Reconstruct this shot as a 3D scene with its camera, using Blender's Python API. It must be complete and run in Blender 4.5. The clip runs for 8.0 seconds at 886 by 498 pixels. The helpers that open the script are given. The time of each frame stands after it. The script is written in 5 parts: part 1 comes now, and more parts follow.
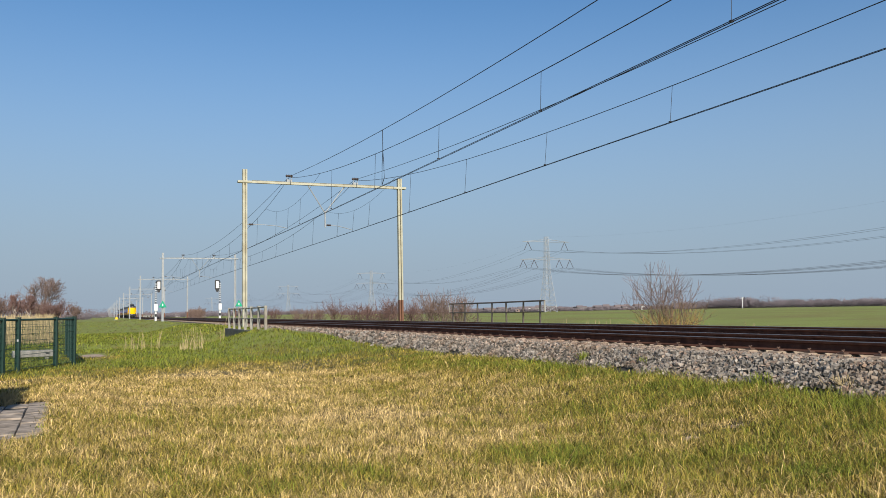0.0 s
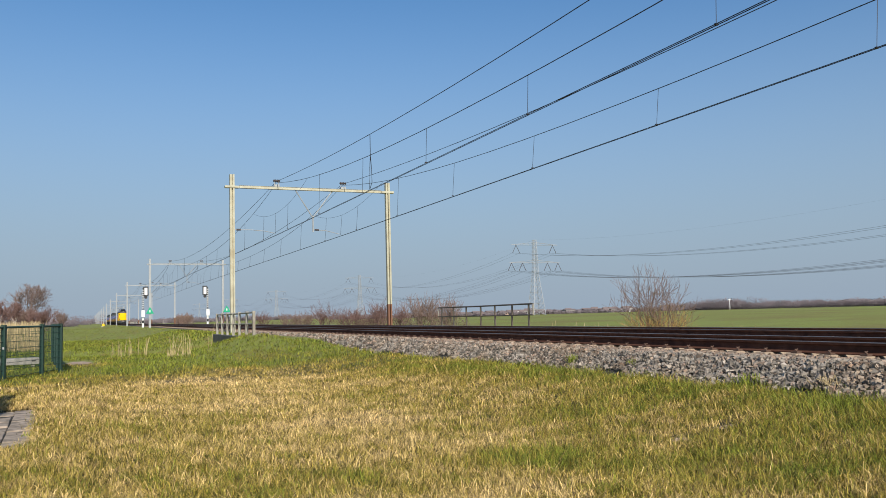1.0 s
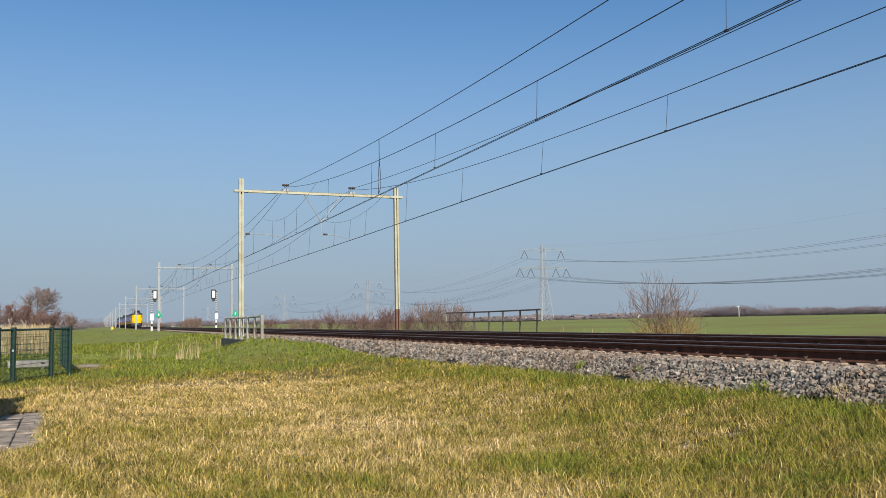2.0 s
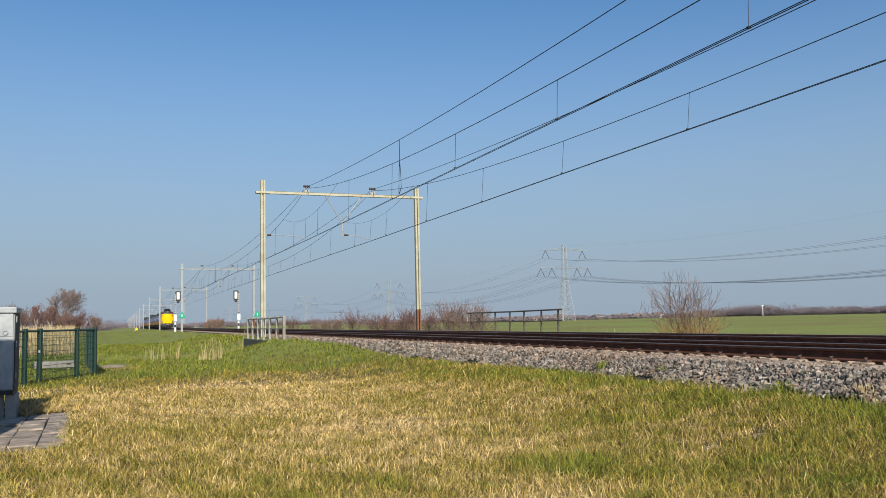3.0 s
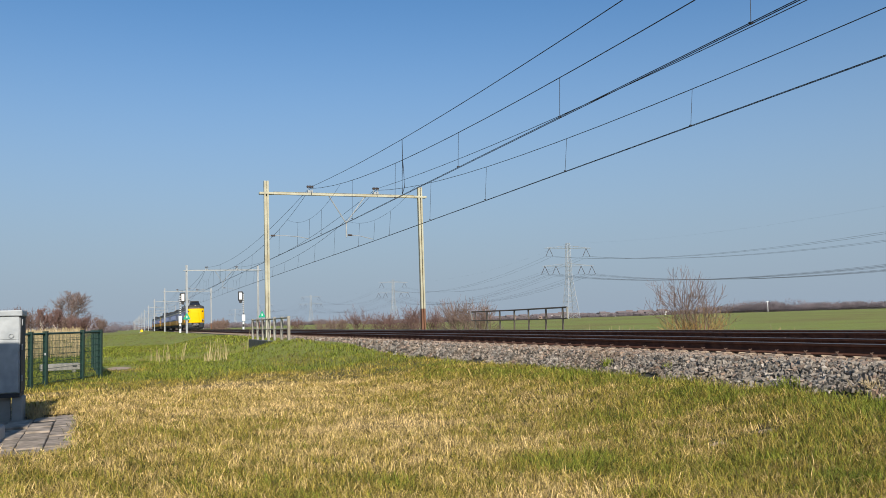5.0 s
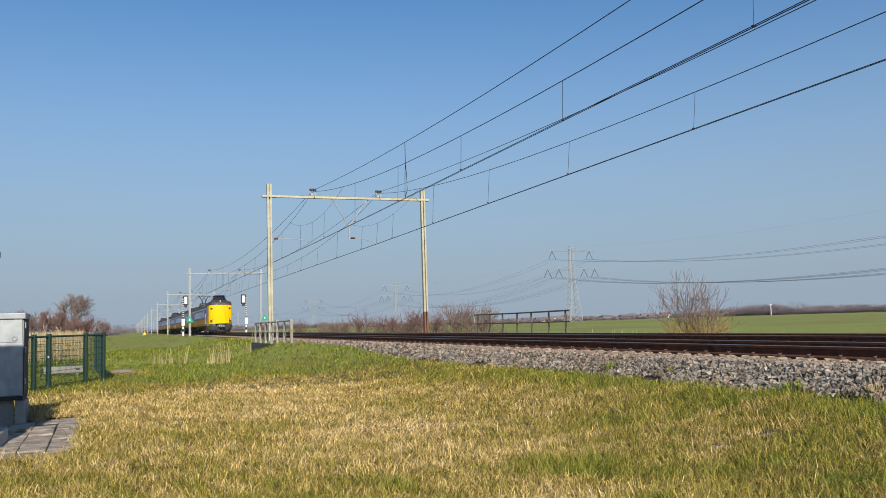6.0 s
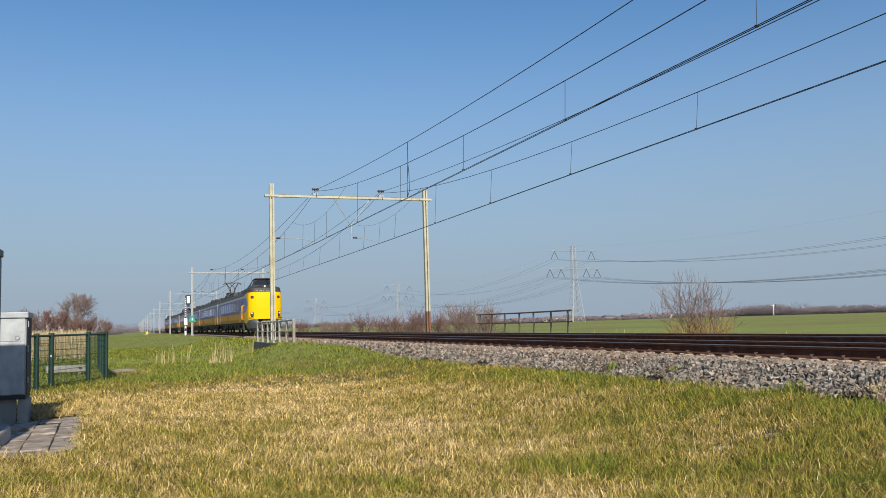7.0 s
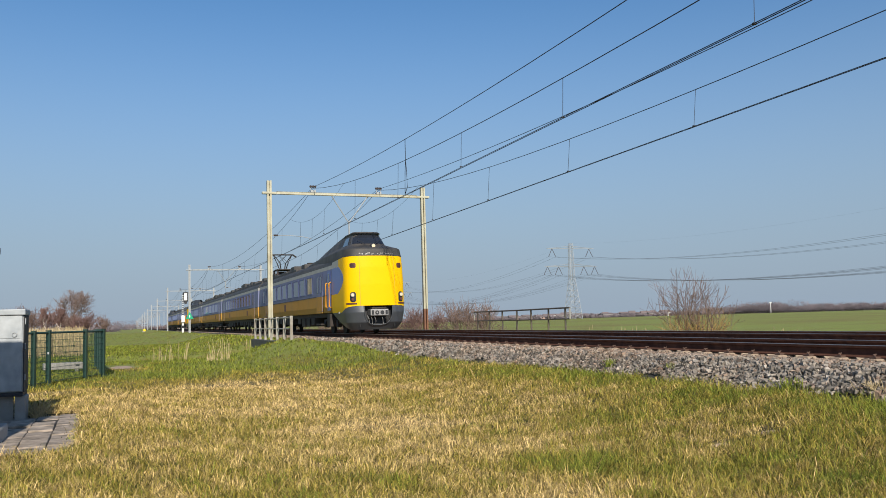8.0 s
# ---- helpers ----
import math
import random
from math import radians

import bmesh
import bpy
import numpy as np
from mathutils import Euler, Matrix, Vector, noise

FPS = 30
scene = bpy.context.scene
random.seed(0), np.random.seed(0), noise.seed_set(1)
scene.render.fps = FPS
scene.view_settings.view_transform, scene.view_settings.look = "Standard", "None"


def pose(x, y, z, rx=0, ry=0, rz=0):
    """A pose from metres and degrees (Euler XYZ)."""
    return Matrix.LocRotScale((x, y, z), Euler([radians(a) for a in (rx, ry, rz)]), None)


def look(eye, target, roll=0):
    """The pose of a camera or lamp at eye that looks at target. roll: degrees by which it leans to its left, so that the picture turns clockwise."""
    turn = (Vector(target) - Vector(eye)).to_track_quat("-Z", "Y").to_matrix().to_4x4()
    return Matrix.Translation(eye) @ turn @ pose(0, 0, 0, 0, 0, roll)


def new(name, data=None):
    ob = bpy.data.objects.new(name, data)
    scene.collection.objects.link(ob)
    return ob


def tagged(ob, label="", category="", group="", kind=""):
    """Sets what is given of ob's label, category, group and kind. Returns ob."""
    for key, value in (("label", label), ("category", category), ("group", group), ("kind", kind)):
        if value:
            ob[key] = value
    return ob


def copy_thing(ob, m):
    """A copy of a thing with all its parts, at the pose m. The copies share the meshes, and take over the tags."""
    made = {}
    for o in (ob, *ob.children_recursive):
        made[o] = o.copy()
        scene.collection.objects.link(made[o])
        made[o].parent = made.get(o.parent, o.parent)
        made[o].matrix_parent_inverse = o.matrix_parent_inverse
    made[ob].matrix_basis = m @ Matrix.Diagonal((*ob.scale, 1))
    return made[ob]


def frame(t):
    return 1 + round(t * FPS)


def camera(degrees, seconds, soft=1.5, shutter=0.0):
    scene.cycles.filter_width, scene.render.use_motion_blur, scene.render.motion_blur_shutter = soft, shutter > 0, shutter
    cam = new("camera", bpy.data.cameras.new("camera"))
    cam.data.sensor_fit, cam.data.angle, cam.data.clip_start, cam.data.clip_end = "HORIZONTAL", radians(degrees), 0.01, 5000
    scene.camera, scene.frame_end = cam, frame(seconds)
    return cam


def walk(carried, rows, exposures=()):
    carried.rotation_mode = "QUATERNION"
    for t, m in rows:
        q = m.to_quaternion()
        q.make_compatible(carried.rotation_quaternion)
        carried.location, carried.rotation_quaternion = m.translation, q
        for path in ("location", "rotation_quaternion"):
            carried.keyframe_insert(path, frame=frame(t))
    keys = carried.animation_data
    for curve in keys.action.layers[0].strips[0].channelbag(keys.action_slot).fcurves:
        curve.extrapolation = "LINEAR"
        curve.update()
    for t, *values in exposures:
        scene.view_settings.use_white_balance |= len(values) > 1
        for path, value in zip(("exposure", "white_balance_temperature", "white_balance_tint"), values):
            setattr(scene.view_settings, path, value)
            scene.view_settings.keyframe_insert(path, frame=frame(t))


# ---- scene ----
EYE = 0.5345            # the eye above the rail heads, which lie at z = 0
cam = camera(56.44, 8.0, soft=0.5)
walk(cam, [
    (0.0, pose(0, 0, EYE, 94.259, 1.005, -22.460)),
    (0.5, pose(0, 0, EYE, 94.284, 1.257, -23.052)),
    (1.0, pose(0, 0, EYE, 94.508, 1.492, -23.237)),
    (1.5, pose(0, 0, EYE, 94.768, 1.275, -23.203)),
    (3.0, pose(0, 0, EYE, 94.924, 1.275, -21.235)),
    (3.5, pose(0, 0, EYE, 94.905, 1.359, -20.964)),
    (4.0, pose(0, 0, EYE, 94.924, 1.469, -21.060)),
    (4.5, pose(0, 0, EYE, 94.813, 1.691, -21.047)),
    (6.0, pose(0, 0, EYE, 95.078, 1.782, -20.732)),
    (6.5, pose(0, 0, EYE, 95.089, 1.646, -20.609)),
    (7.0, pose(0, 0, EYE, 95.067, 1.678, -20.580)),
    (7.5, pose(0, 0, EYE, 94.949, 1.714, -20.569)),
    (8.0, pose(0, 0, EYE, 94.876, 1.653, -20.748)),
])

# ---- daylight ----
SUN_EL, SUN_AZ = radians(31), math.pi + 0.11
world = bpy.data.worlds.new("sky")
scene.world = world
world.use_nodes = True
wn = world.node_tree
sky = wn.nodes.new("ShaderNodeTexSky")
sky.sky_type = "NISHITA"
sky.sun_disc = False
sky.sun_elevation, sky.sun_rotation = SUN_EL, SUN_AZ
sky.air_density, sky.dust_density, sky.ozone_density = 1.0, 0.4, 3.0
wn.nodes["Background"].inputs["Strength"].default_value = 0.085
# spring haze: the blue fades to a pale grey-blue towards the horizon
tint = wn.nodes.new("ShaderNodeHueSaturation")
tint.inputs["Saturation"].default_value = 1.2
tint.inputs["Value"].default_value = 1.3
tcw = wn.nodes.new("ShaderNodeTexCoord")
sep = wn.nodes.new("ShaderNodeSeparateXYZ")
hz = wn.nodes.new("ShaderNodeMapRange")
hz.interpolation_type = "SMOOTHSTEP"
hz.inputs[1].default_value, hz.inputs[2].default_value, hz.inputs[3].default_value, hz.inputs[4].default_value = 0.0, 0.42, 0.95, 0.0
mixw = wn.nodes.new("ShaderNodeMix")
mixw.data_type = "RGBA"
mixw.inputs[7].default_value = (3.1, 4.0, 5.2, 1)
wn.links.new(sky.outputs[0], tint.inputs["Color"])
wn.links.new(tcw.outputs["Generated"], sep.inputs[0])
wn.links.new(sep.outputs[2], hz.inputs[0])
wn.links.new(hz.outputs[0], mixw.inputs[0])
wn.links.new(tint.outputs[0], mixw.inputs[6])
wn.links.new(mixw.outputs[2], wn.nodes["Background"].inputs["Color"])
sun = new("sun", bpy.data.lights.new("sun", "SUN"))
sun.data.energy, sun.data.angle, sun.data.color = 4.8, radians(1.0), (1.0, 0.93, 0.82)
to_sun = Vector((math.sin(SUN_AZ) * math.cos(SUN_EL), math.cos(SUN_AZ) * math.cos(SUN_EL), math.sin(SUN_EL)))
sun.matrix_world = look(to_sun * 50, (0, 0, 0))
scene.view_settings.exposure = 0.15

# ---- plan: x across the tracks, y along them ----
L, D = 10.48, 4.11          # near track's axis, distance to the far track's
PORTAL, SPAN = 49.69, 70.37  # first portal, distance from portal to portal
MAST_A, MAST_B, BEAM = 7.86, 17.65, 8.43
CONTACT = 5.65


# ---- materials ----
def material(name, base, rough=0.6, metal=0.0, spread=0.25, scale=3.0, bump=0.0, bump_scale=40.0, stain=None, stain_amount=0.0,
             island=0.0, coat=0.0, spec=0.5, stain_scale=1.2):
    m = bpy.data.materials.new(name)
    m.use_nodes = True
    nt = m.node_tree
    N, K = nt.nodes, nt.links
    b = N["Principled BSDF"]
    b.inputs["Roughness"].default_value, b.inputs["Metallic"].default_value = rough, metal
    b.inputs["Coat Weight"].default_value = coat
    b.inputs["Specular IOR Level"].default_value = spec
    tc = N.new("ShaderNodeTexCoord")
    no = N.new("ShaderNodeTexNoise")
    no.inputs["Scale"].default_value, no.inputs["Detail"].default_value = scale, 6.0
    K.new(tc.outputs["Object"], no.inputs["Vector"])
    ramp = N.new("ShaderNodeValToRGB")
    ramp.color_ramp.elements[0].position, ramp.color_ramp.elements[1].position = 0.28, 0.72
    ramp.color_ramp.elements[0].color = (*[c * (1 - spread) for c in base], 1)
    ramp.color_ramp.elements[1].color = (*[min(1, c * (1 + spread)) for c in base], 1)
    K.new(no.outputs["Fac"], ramp.inputs[0])
    out = ramp.outputs[0]
    if stain:
        n2 = N.new("ShaderNodeTexNoise")
        n2.inputs["Scale"].default_value, n2.inputs["Detail"].default_value = stain_scale, 8.0
        K.new(tc.outputs["Object"], n2.inputs["Vector"])
        r2 = N.new("ShaderNodeMapRange")
        r2.inputs[1].default_value, r2.inputs[2].default_value, r2.inputs[4].default_value = 0.45, 0.68, stain_amount
        K.new(n2.outputs["Fac"], r2.inputs[0])
        mx = N.new("ShaderNodeMix")
        mx.data_type = "RGBA"
        K.new(r2.outputs[0], mx.inputs[0])
        K.new(out, mx.inputs[6])
        mx.inputs[7].default_value = (*stain, 1)
        out = mx.outputs[2]
    if island:
        g = N.new("ShaderNodeNewGeometry")
        hs = N.new("ShaderNodeHueSaturation")
        mr = N.new("ShaderNodeMapRange")
        mr.inputs[3].default_value, mr.inputs[4].default_value = 1 - island, 1 + island
        K.new(g.outputs["Random Per Island"], mr.inputs[0])
        K.new(mr.outputs[0], hs.inputs["Value"])
        K.new(out, hs.inputs["Color"])
        out = hs.outputs[0]
    K.new(out, b.inputs["Base Color"])
    if bump:
        nb = N.new("ShaderNodeTexNoise")
        nb.inputs["Scale"].default_value, nb.inputs["Detail"].default_value = bump_scale, 5.0
        K.new(tc.outputs["Object"], nb.inputs["Vector"])
        bp = N.new("ShaderNodeBump")
        bp.inputs["Strength"].default_value, bp.inputs["Distance"].default_value = bump, 0.02
        K.new(nb.outputs["Fac"], bp.inputs["Height"])
        K.new(bp.outputs[0], b.inputs["Normal"])
    return m


def grass_material(name, green, mid, straw, soil_shade=None):
    """Living to dry grass by the attribute 'dry', with a tuft-to-tuft spread."""
    m = bpy.data.materials.new(name)
    m.use_nodes = True
    N, K = m.node_tree.nodes, m.node_tree.links
    b = N["Principled BSDF"]
    b.inputs["Roughness"].default_value = 0.75
    b.inputs["Specular IOR Level"].default_value = 0.25
    at = N.new("ShaderNodeAttribute")
    at.attribute_name = "dry"
    tc = N.new("ShaderNodeTexCoord")
    no = N.new("ShaderNodeTexNoise")
    no.inputs["Scale"].default_value, no.inputs["Detail"].default_value = 2.5, 9.0
    K.new(tc.outputs["Object"], no.inputs["Vector"])
    a1 = N.new("ShaderNodeMath")
    a1.operation = "MULTIPLY_ADD"
    a1.inputs[1].default_value = 0.55
    K.new(no.outputs["Fac"], a1.inputs[0])
    K.new(at.outputs["Fac"], a1.inputs[2])
    a2 = N.new("ShaderNodeMath")
    a2.operation = "SUBTRACT"
    a2.inputs[1].default_value = 0.27
    K.new(a1.outputs[0], a2.inputs[0])
    if soil_shade:
        wide = N.new("ShaderNodeTexNoise")
        wide.inputs["Scale"].default_value, wide.inputs["Detail"].default_value = 0.03, 7.0
        K.new(tc.outputs["Object"], wide.inputs["Vector"])
        a3 = N.new("ShaderNodeMath")
        a3.operation = "MULTIPLY_ADD"
        a3.inputs[1].default_value = 0.9
        K.new(wide.outputs["Fac"], a3.inputs[0])
        K.new(a2.outputs[0], a3.inputs[2])
        a2 = N.new("ShaderNodeMath")
        a2.operation = "SUBTRACT"
        a2.inputs[1].default_value = 0.45
        K.new(a3.outputs[0], a2.inputs[0])
    ramp = N.new("ShaderNodeValToRGB")
    e = ramp.color_ramp.elements
    e[0].position, e[0].color = 0.1, (*green, 1)
    e[1].position, e[1].color = 0.9, (*straw, 1)
    e.new(0.5).color = (*mid, 1)
    K.new(a2.outputs[0], ramp.inputs[0])
    g = N.new("ShaderNodeNewGeometry")
    n3 = N.new("ShaderNodeTexNoise")
    n3.inputs["Scale"].default_value, n3.inputs["Detail"].default_value = 30.0, 4.0
    K.new(tc.outputs["Object"], n3.inputs["Vector"])
    mr = N.new("ShaderNodeMapRange")
    mr.inputs[3].default_value, mr.inputs[4].default_value = (0.3, 1.6) if soil_shade else (0.12, 1.75)
    K.new(n3.outputs["Fac"] if soil_shade else g.outputs["Random Per Island"], mr.inputs[0])
    hs = N.new("ShaderNodeHueSaturation")
    K.new(mr.outputs[0], hs.inputs["Value"])
    K.new(ramp.outputs[0], hs.inputs["Color"])
    if not soil_shade:
        K.new(hs.outputs[0], b.inputs["Base Color"])
    if soil_shade:
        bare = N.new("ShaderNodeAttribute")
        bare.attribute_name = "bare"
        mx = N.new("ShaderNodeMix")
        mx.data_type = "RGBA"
        # soil brown, darkened further to hold the shade between blades
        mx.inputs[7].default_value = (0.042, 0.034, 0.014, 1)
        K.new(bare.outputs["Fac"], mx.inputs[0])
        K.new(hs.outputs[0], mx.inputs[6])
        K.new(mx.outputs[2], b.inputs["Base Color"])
        bp = N.new("ShaderNodeBump")
        bp.inputs["Strength"].default_value, bp.inputs["Distance"].default_value = 0.6, 0.05
        K.new(n3.outputs["Fac"], bp.inputs["Height"])
        K.new(bp.outputs[0], b.inputs["Normal"])
    return m


M_GROUND = grass_material("grass_sward", (0.235, 0.265, 0.055), (0.215, 0.18, 0.05), (0.24, 0.175, 0.07), soil_shade=True)
M_BLADE = grass_material("grass_blades", (0.175, 0.205, 0.025), (0.325, 0.238, 0.043), (0.66, 0.475, 0.21))
M_STONE = material("ballast_granite", (0.225, 0.196, 0.162), 0.85, spread=0.4, scale=6, bump=0.3, bump_scale=60, stain=(0.28, 0.18, 0.10), stain_amount=0.4, island=0.75)
M_STONE_RUST = material("rust_stained_ballast", (0.27, 0.20, 0.15), 0.85, spread=0.35, scale=6, bump=0.3, bump_scale=60, stain=(0.24, 0.14, 0.08), stain_amount=0.6, island=0.55)
# near-black: the shade in the gaps between ballast stones is in this colour
M_DARK_GAPS = material("ballast_bed", (0.045, 0.04, 0.034), 0.95, spread=0.4, scale=12, bump=0.8, bump_scale=25)
M_RAIL = material("rusty_rail_steel", (0.105, 0.045, 0.028), 0.9, spread=0.35, scale=5, bump=0.2, spec=0.2)
M_HEAD = material("polished_rail_head", (0.30, 0.27, 0.25), 0.5, 0.8, spread=0.15, scale=4)
M_CLIP = material("rusty_clip", (0.10, 0.058, 0.04), 0.8, spread=0.3)
M_SLEEPER = material("weathered_concrete_sleeper", (0.36, 0.28, 0.20), 0.9, spread=0.25, scale=8, bump=0.3, stain=(0.22, 0.13, 0.08), stain_amount=0.7)
M_MAST = material("weathered_galvanised_mast", (0.45, 0.43, 0.32), 0.6, 0.1, spread=0.15, scale=2, stain=(0.30, 0.24, 0.13), stain_amount=0.5)
M_MASTFOOT = material("rust_brown_paint", (0.17, 0.075, 0.04), 0.75, spread=0.25, scale=3, stain=(0.09, 0.05, 0.03), stain_amount=0.6)
M_GALV = material("galvanised_steel", (0.33, 0.345, 0.35), 0.55, 0.2, spread=0.15, scale=4)
M_WIRE = material("oxidised_copper_wire", (0.035, 0.037, 0.045), 0.6, 0.3, spread=0.1)
M_INSUL = material("dark_insulator", (0.06, 0.045, 0.04), 0.35, spread=0.2)
M_CONC = material("grey_concrete", (0.36, 0.34, 0.31), 0.9, spread=0.2, scale=5, bump=0.3, stain=(0.2, 0.18, 0.15), stain_amount=0.6)
M_DARKCONC = material("mossy_dark_concrete", (0.085, 0.085, 0.075), 0.9, spread=0.3, scale=4, bump=0.4)
M_OLDSTEEL = material("weathered_railing_steel", (0.33, 0.31, 0.26), 0.65, 0.2, spread=0.2, scale=6, stain=(0.16, 0.10, 0.06), stain_amount=0.6)
M_DARKRAIL = material("dark_painted_railing", (0.10, 0.085, 0.065), 0.65, 0.1, spread=0.25, scale=6, stain=(0.2, 0.14, 0.1), stain_amount=0.5)
M_GREENPAINT = material("dark_green_coating", (0.012, 0.040, 0.029), 0.5, spread=0.2, scale=5)
M_CABTOP = material("brushed_zinc_panel", (0.40, 0.42, 0.425), 0.55, 0.2, spread=0.14, scale=6, stain=(0.27, 0.295, 0.31), stain_amount=0.8, stain_scale=4.0)
M_CABLOW = material("weathered_blue_grey_panel", (0.10, 0.14, 0.19), 0.55, 0.2, spread=0.2, scale=5, stain=(0.19, 0.225, 0.26), stain_amount=0.7)
M_RUBBER = material("black_rubber_seal", (0.025, 0.025, 0.028), 0.7, spread=0.2)
M_WHITE = material("white_paint", (0.78, 0.78, 0.76), 0.5, spread=0.06)
M_BLACK = material("black_paint", (0.02, 0.02, 0.022), 0.5, spread=0.2)
M_YELLOW = material("yellow_enamel", (0.86, 0.54, 0.012), 0.35, spread=0.05, scale=1, coat=0.3)
M_SLAB = material("worn_paving_slab", (0.37, 0.30, 0.235), 0.9, spread=0.3, scale=7, bump=0.6, stain=(0.13, 0.105, 0.075), stain_amount=0.9, stain_scale=4.5)
M_SAND = material("trodden_sandy_earth", (0.42, 0.31, 0.22), 0.95, spread=0.3, scale=4, bump=0.8, bump_scale=30, stain=(0.24, 0.17, 0.10), stain_amount=0.5, stain_scale=5)
M_SIGNGREEN = material("green_sign_enamel", (0.0, 0.33, 0.17), 0.4, spread=0.06)
M_BARK = material("grey_brown_bark", (0.17, 0.125, 0.09), 0.9, spread=0.3, scale=8)
M_TWIG = material("brown_twigs", (0.175, 0.115, 0.092), 0.85, spread=0.25, island=0.3)
M_REDTWIG = material("red_brown_twigs", (0.145, 0.082, 0.07), 0.85, spread=0.25, island=0.35)
M_WILLOW = material("yellow_willow_shoots", (0.36, 0.22, 0.075), 0.75, spread=0.25, island=0.3)
M_BIRCH = material("pale_birch_bark", (0.5, 0.42, 0.36), 0.8, spread=0.3, scale=2)
M_REED = material("dry_reed", (0.42, 0.325, 0.17), 0.85, spread=0.2, island=0.3)
M_FARWOOD = material("leafless_far_wood", (0.215, 0.185, 0.195), 0.95, spread=0.2, scale=0.1, island=0.2, spec=0.0)
# fine twigs far off shade like one soft mass
_up = M_FARWOOD.node_tree.nodes.new("ShaderNodeCombineXYZ")
_up.inputs[1].default_value, _up.inputs[2].default_value = -0.6, 0.8
M_FARWOOD.node_tree.links.new(_up.outputs[0], M_FARWOOD.node_tree.nodes["Principled BSDF"].inputs["Normal"])
M_BRICK = material("far_red_brick", (0.34, 0.24, 0.20), 0.9, spread=0.2)
M_TILE = material("far_roof_tiles", (0.19, 0.15, 0.14), 0.8, spread=0.2)
M_GLASS = material("dark_window_glass", (0.02, 0.024, 0.034), 0.06, spread=0.1, spec=0.5)
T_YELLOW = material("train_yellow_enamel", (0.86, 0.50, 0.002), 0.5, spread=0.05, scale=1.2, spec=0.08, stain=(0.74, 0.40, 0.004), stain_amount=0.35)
# side yellow: grime plus the side's dimmer light, both put into the colour
T_SIDEYEL = material("grimy_shaded_train_yellow", (0.58, 0.29, 0.055), 0.6, spread=0.12, scale=1.2, stain=(0.40, 0.225, 0.06), stain_amount=0.6, spec=0.15)
T_BLUE = material("train_blue_enamel", (0.055, 0.10, 0.36), 0.38, spread=0.06, scale=1.5, coat=0.2)
T_SIDEBLUE = material("grimy_train_blue", (0.19, 0.205, 0.33), 0.6, spread=0.12, scale=1.5, stain=(0.20, 0.21, 0.28), stain_amount=0.5, spec=0.15)
T_FRAME = material("blue_grey_window_frame", (0.085, 0.105, 0.24), 0.5, spread=0.1, scale=2, spec=0.2)
T_WHITE = material("grimy_white_stripe", (0.38, 0.36, 0.32), 0.5, spread=0.12, scale=2)
T_ROOF = material("sooty_roof_grey", (0.040, 0.038, 0.037), 0.65, spread=0.3, scale=1.5, stain=(0.10, 0.085, 0.07), stain_amount=0.6)
T_GREY = material("dark_grey_valance", (0.055, 0.06, 0.068), 0.45, spread=0.15, scale=2, coat=0.1)
T_UNDER = material("grimy_underframe", (0.035, 0.028, 0.023), 0.8, spread=0.4, scale=3)
T_STEEL = material("worn_coupler_steel", (0.30, 0.29, 0.28), 0.5, 0.5, spread=0.25, scale=6)
T_ORANGE = material("orange_handrail_paint", (0.75, 0.33, 0.02), 0.4, spread=0.05)
T_DARKRED = material("dark_red_vent", (0.10, 0.03, 0.02), 0.6, spread=0.2)
T_LAMP = material("warm_headlamp_glass", (0.55, 0.45, 0.30), 0.15, spread=0.02)
T_LAMP.node_tree.nodes["Principled BSDF"].inputs["Emission Color"].default_value = (1.0, 0.85, 0.6, 1)
T_LAMP.node_tree.nodes["Principled BSDF"].inputs["Emission Strength"].default_value = 0.25


# ---- mesh helpers ----
def link(name, bm, mat, parent=None, label="", smooth=False):
    me = bpy.data.meshes.new(name)
    bmesh.ops.recalc_face_normals(bm, faces=bm.faces[:])
    bm.to_mesh(me)
    bm.free()
    me.materials.append(mat)
    if smooth:
        me.polygons.foreach_set("use_smooth", [True] * len(me.polygons))
    ob = new(name, me)
    if parent:
        ob.parent = parent
    if label:
        ob["label"] = label
    return ob


def part(name, bm, mat, parent, label="", smooth=False):
    return link(name, bm, mat, parent, label, smooth)


def raw(name, verts, faces, mat, parent=None, smooth=False):
    """A mesh from arrays: vertices (n, 3) and triangles (m, 3)."""
    me = bpy.data.meshes.new(name)
    verts, faces = np.asarray(verts, np.float32), np.asarray(faces, np.int32)
    k = faces.shape[1]
    me.vertices.add(len(verts))
    me.vertices.foreach_set("co", verts.ravel())
    me.loops.add(faces.size)
    me.loops.foreach_set("vertex_index", faces.ravel())
    me.polygons.add(len(faces))
    me.polygons.foreach_set("loop_start", np.arange(0, faces.size, k, dtype=np.int32))
    me.update(calc_edges=True)
    me.materials.append(mat)
    me.polygons.foreach_set("use_smooth", np.full(len(faces), smooth))
    ob = new(name, me)
    if parent:
        ob.parent = parent
    return ob


def twin(ob, m, parent=None):
    """Another object on the same mesh."""
    o = new(ob.name.split(".")[0], ob.data)
    o.matrix_basis = m
    o.parent = parent or ob.parent
    return o


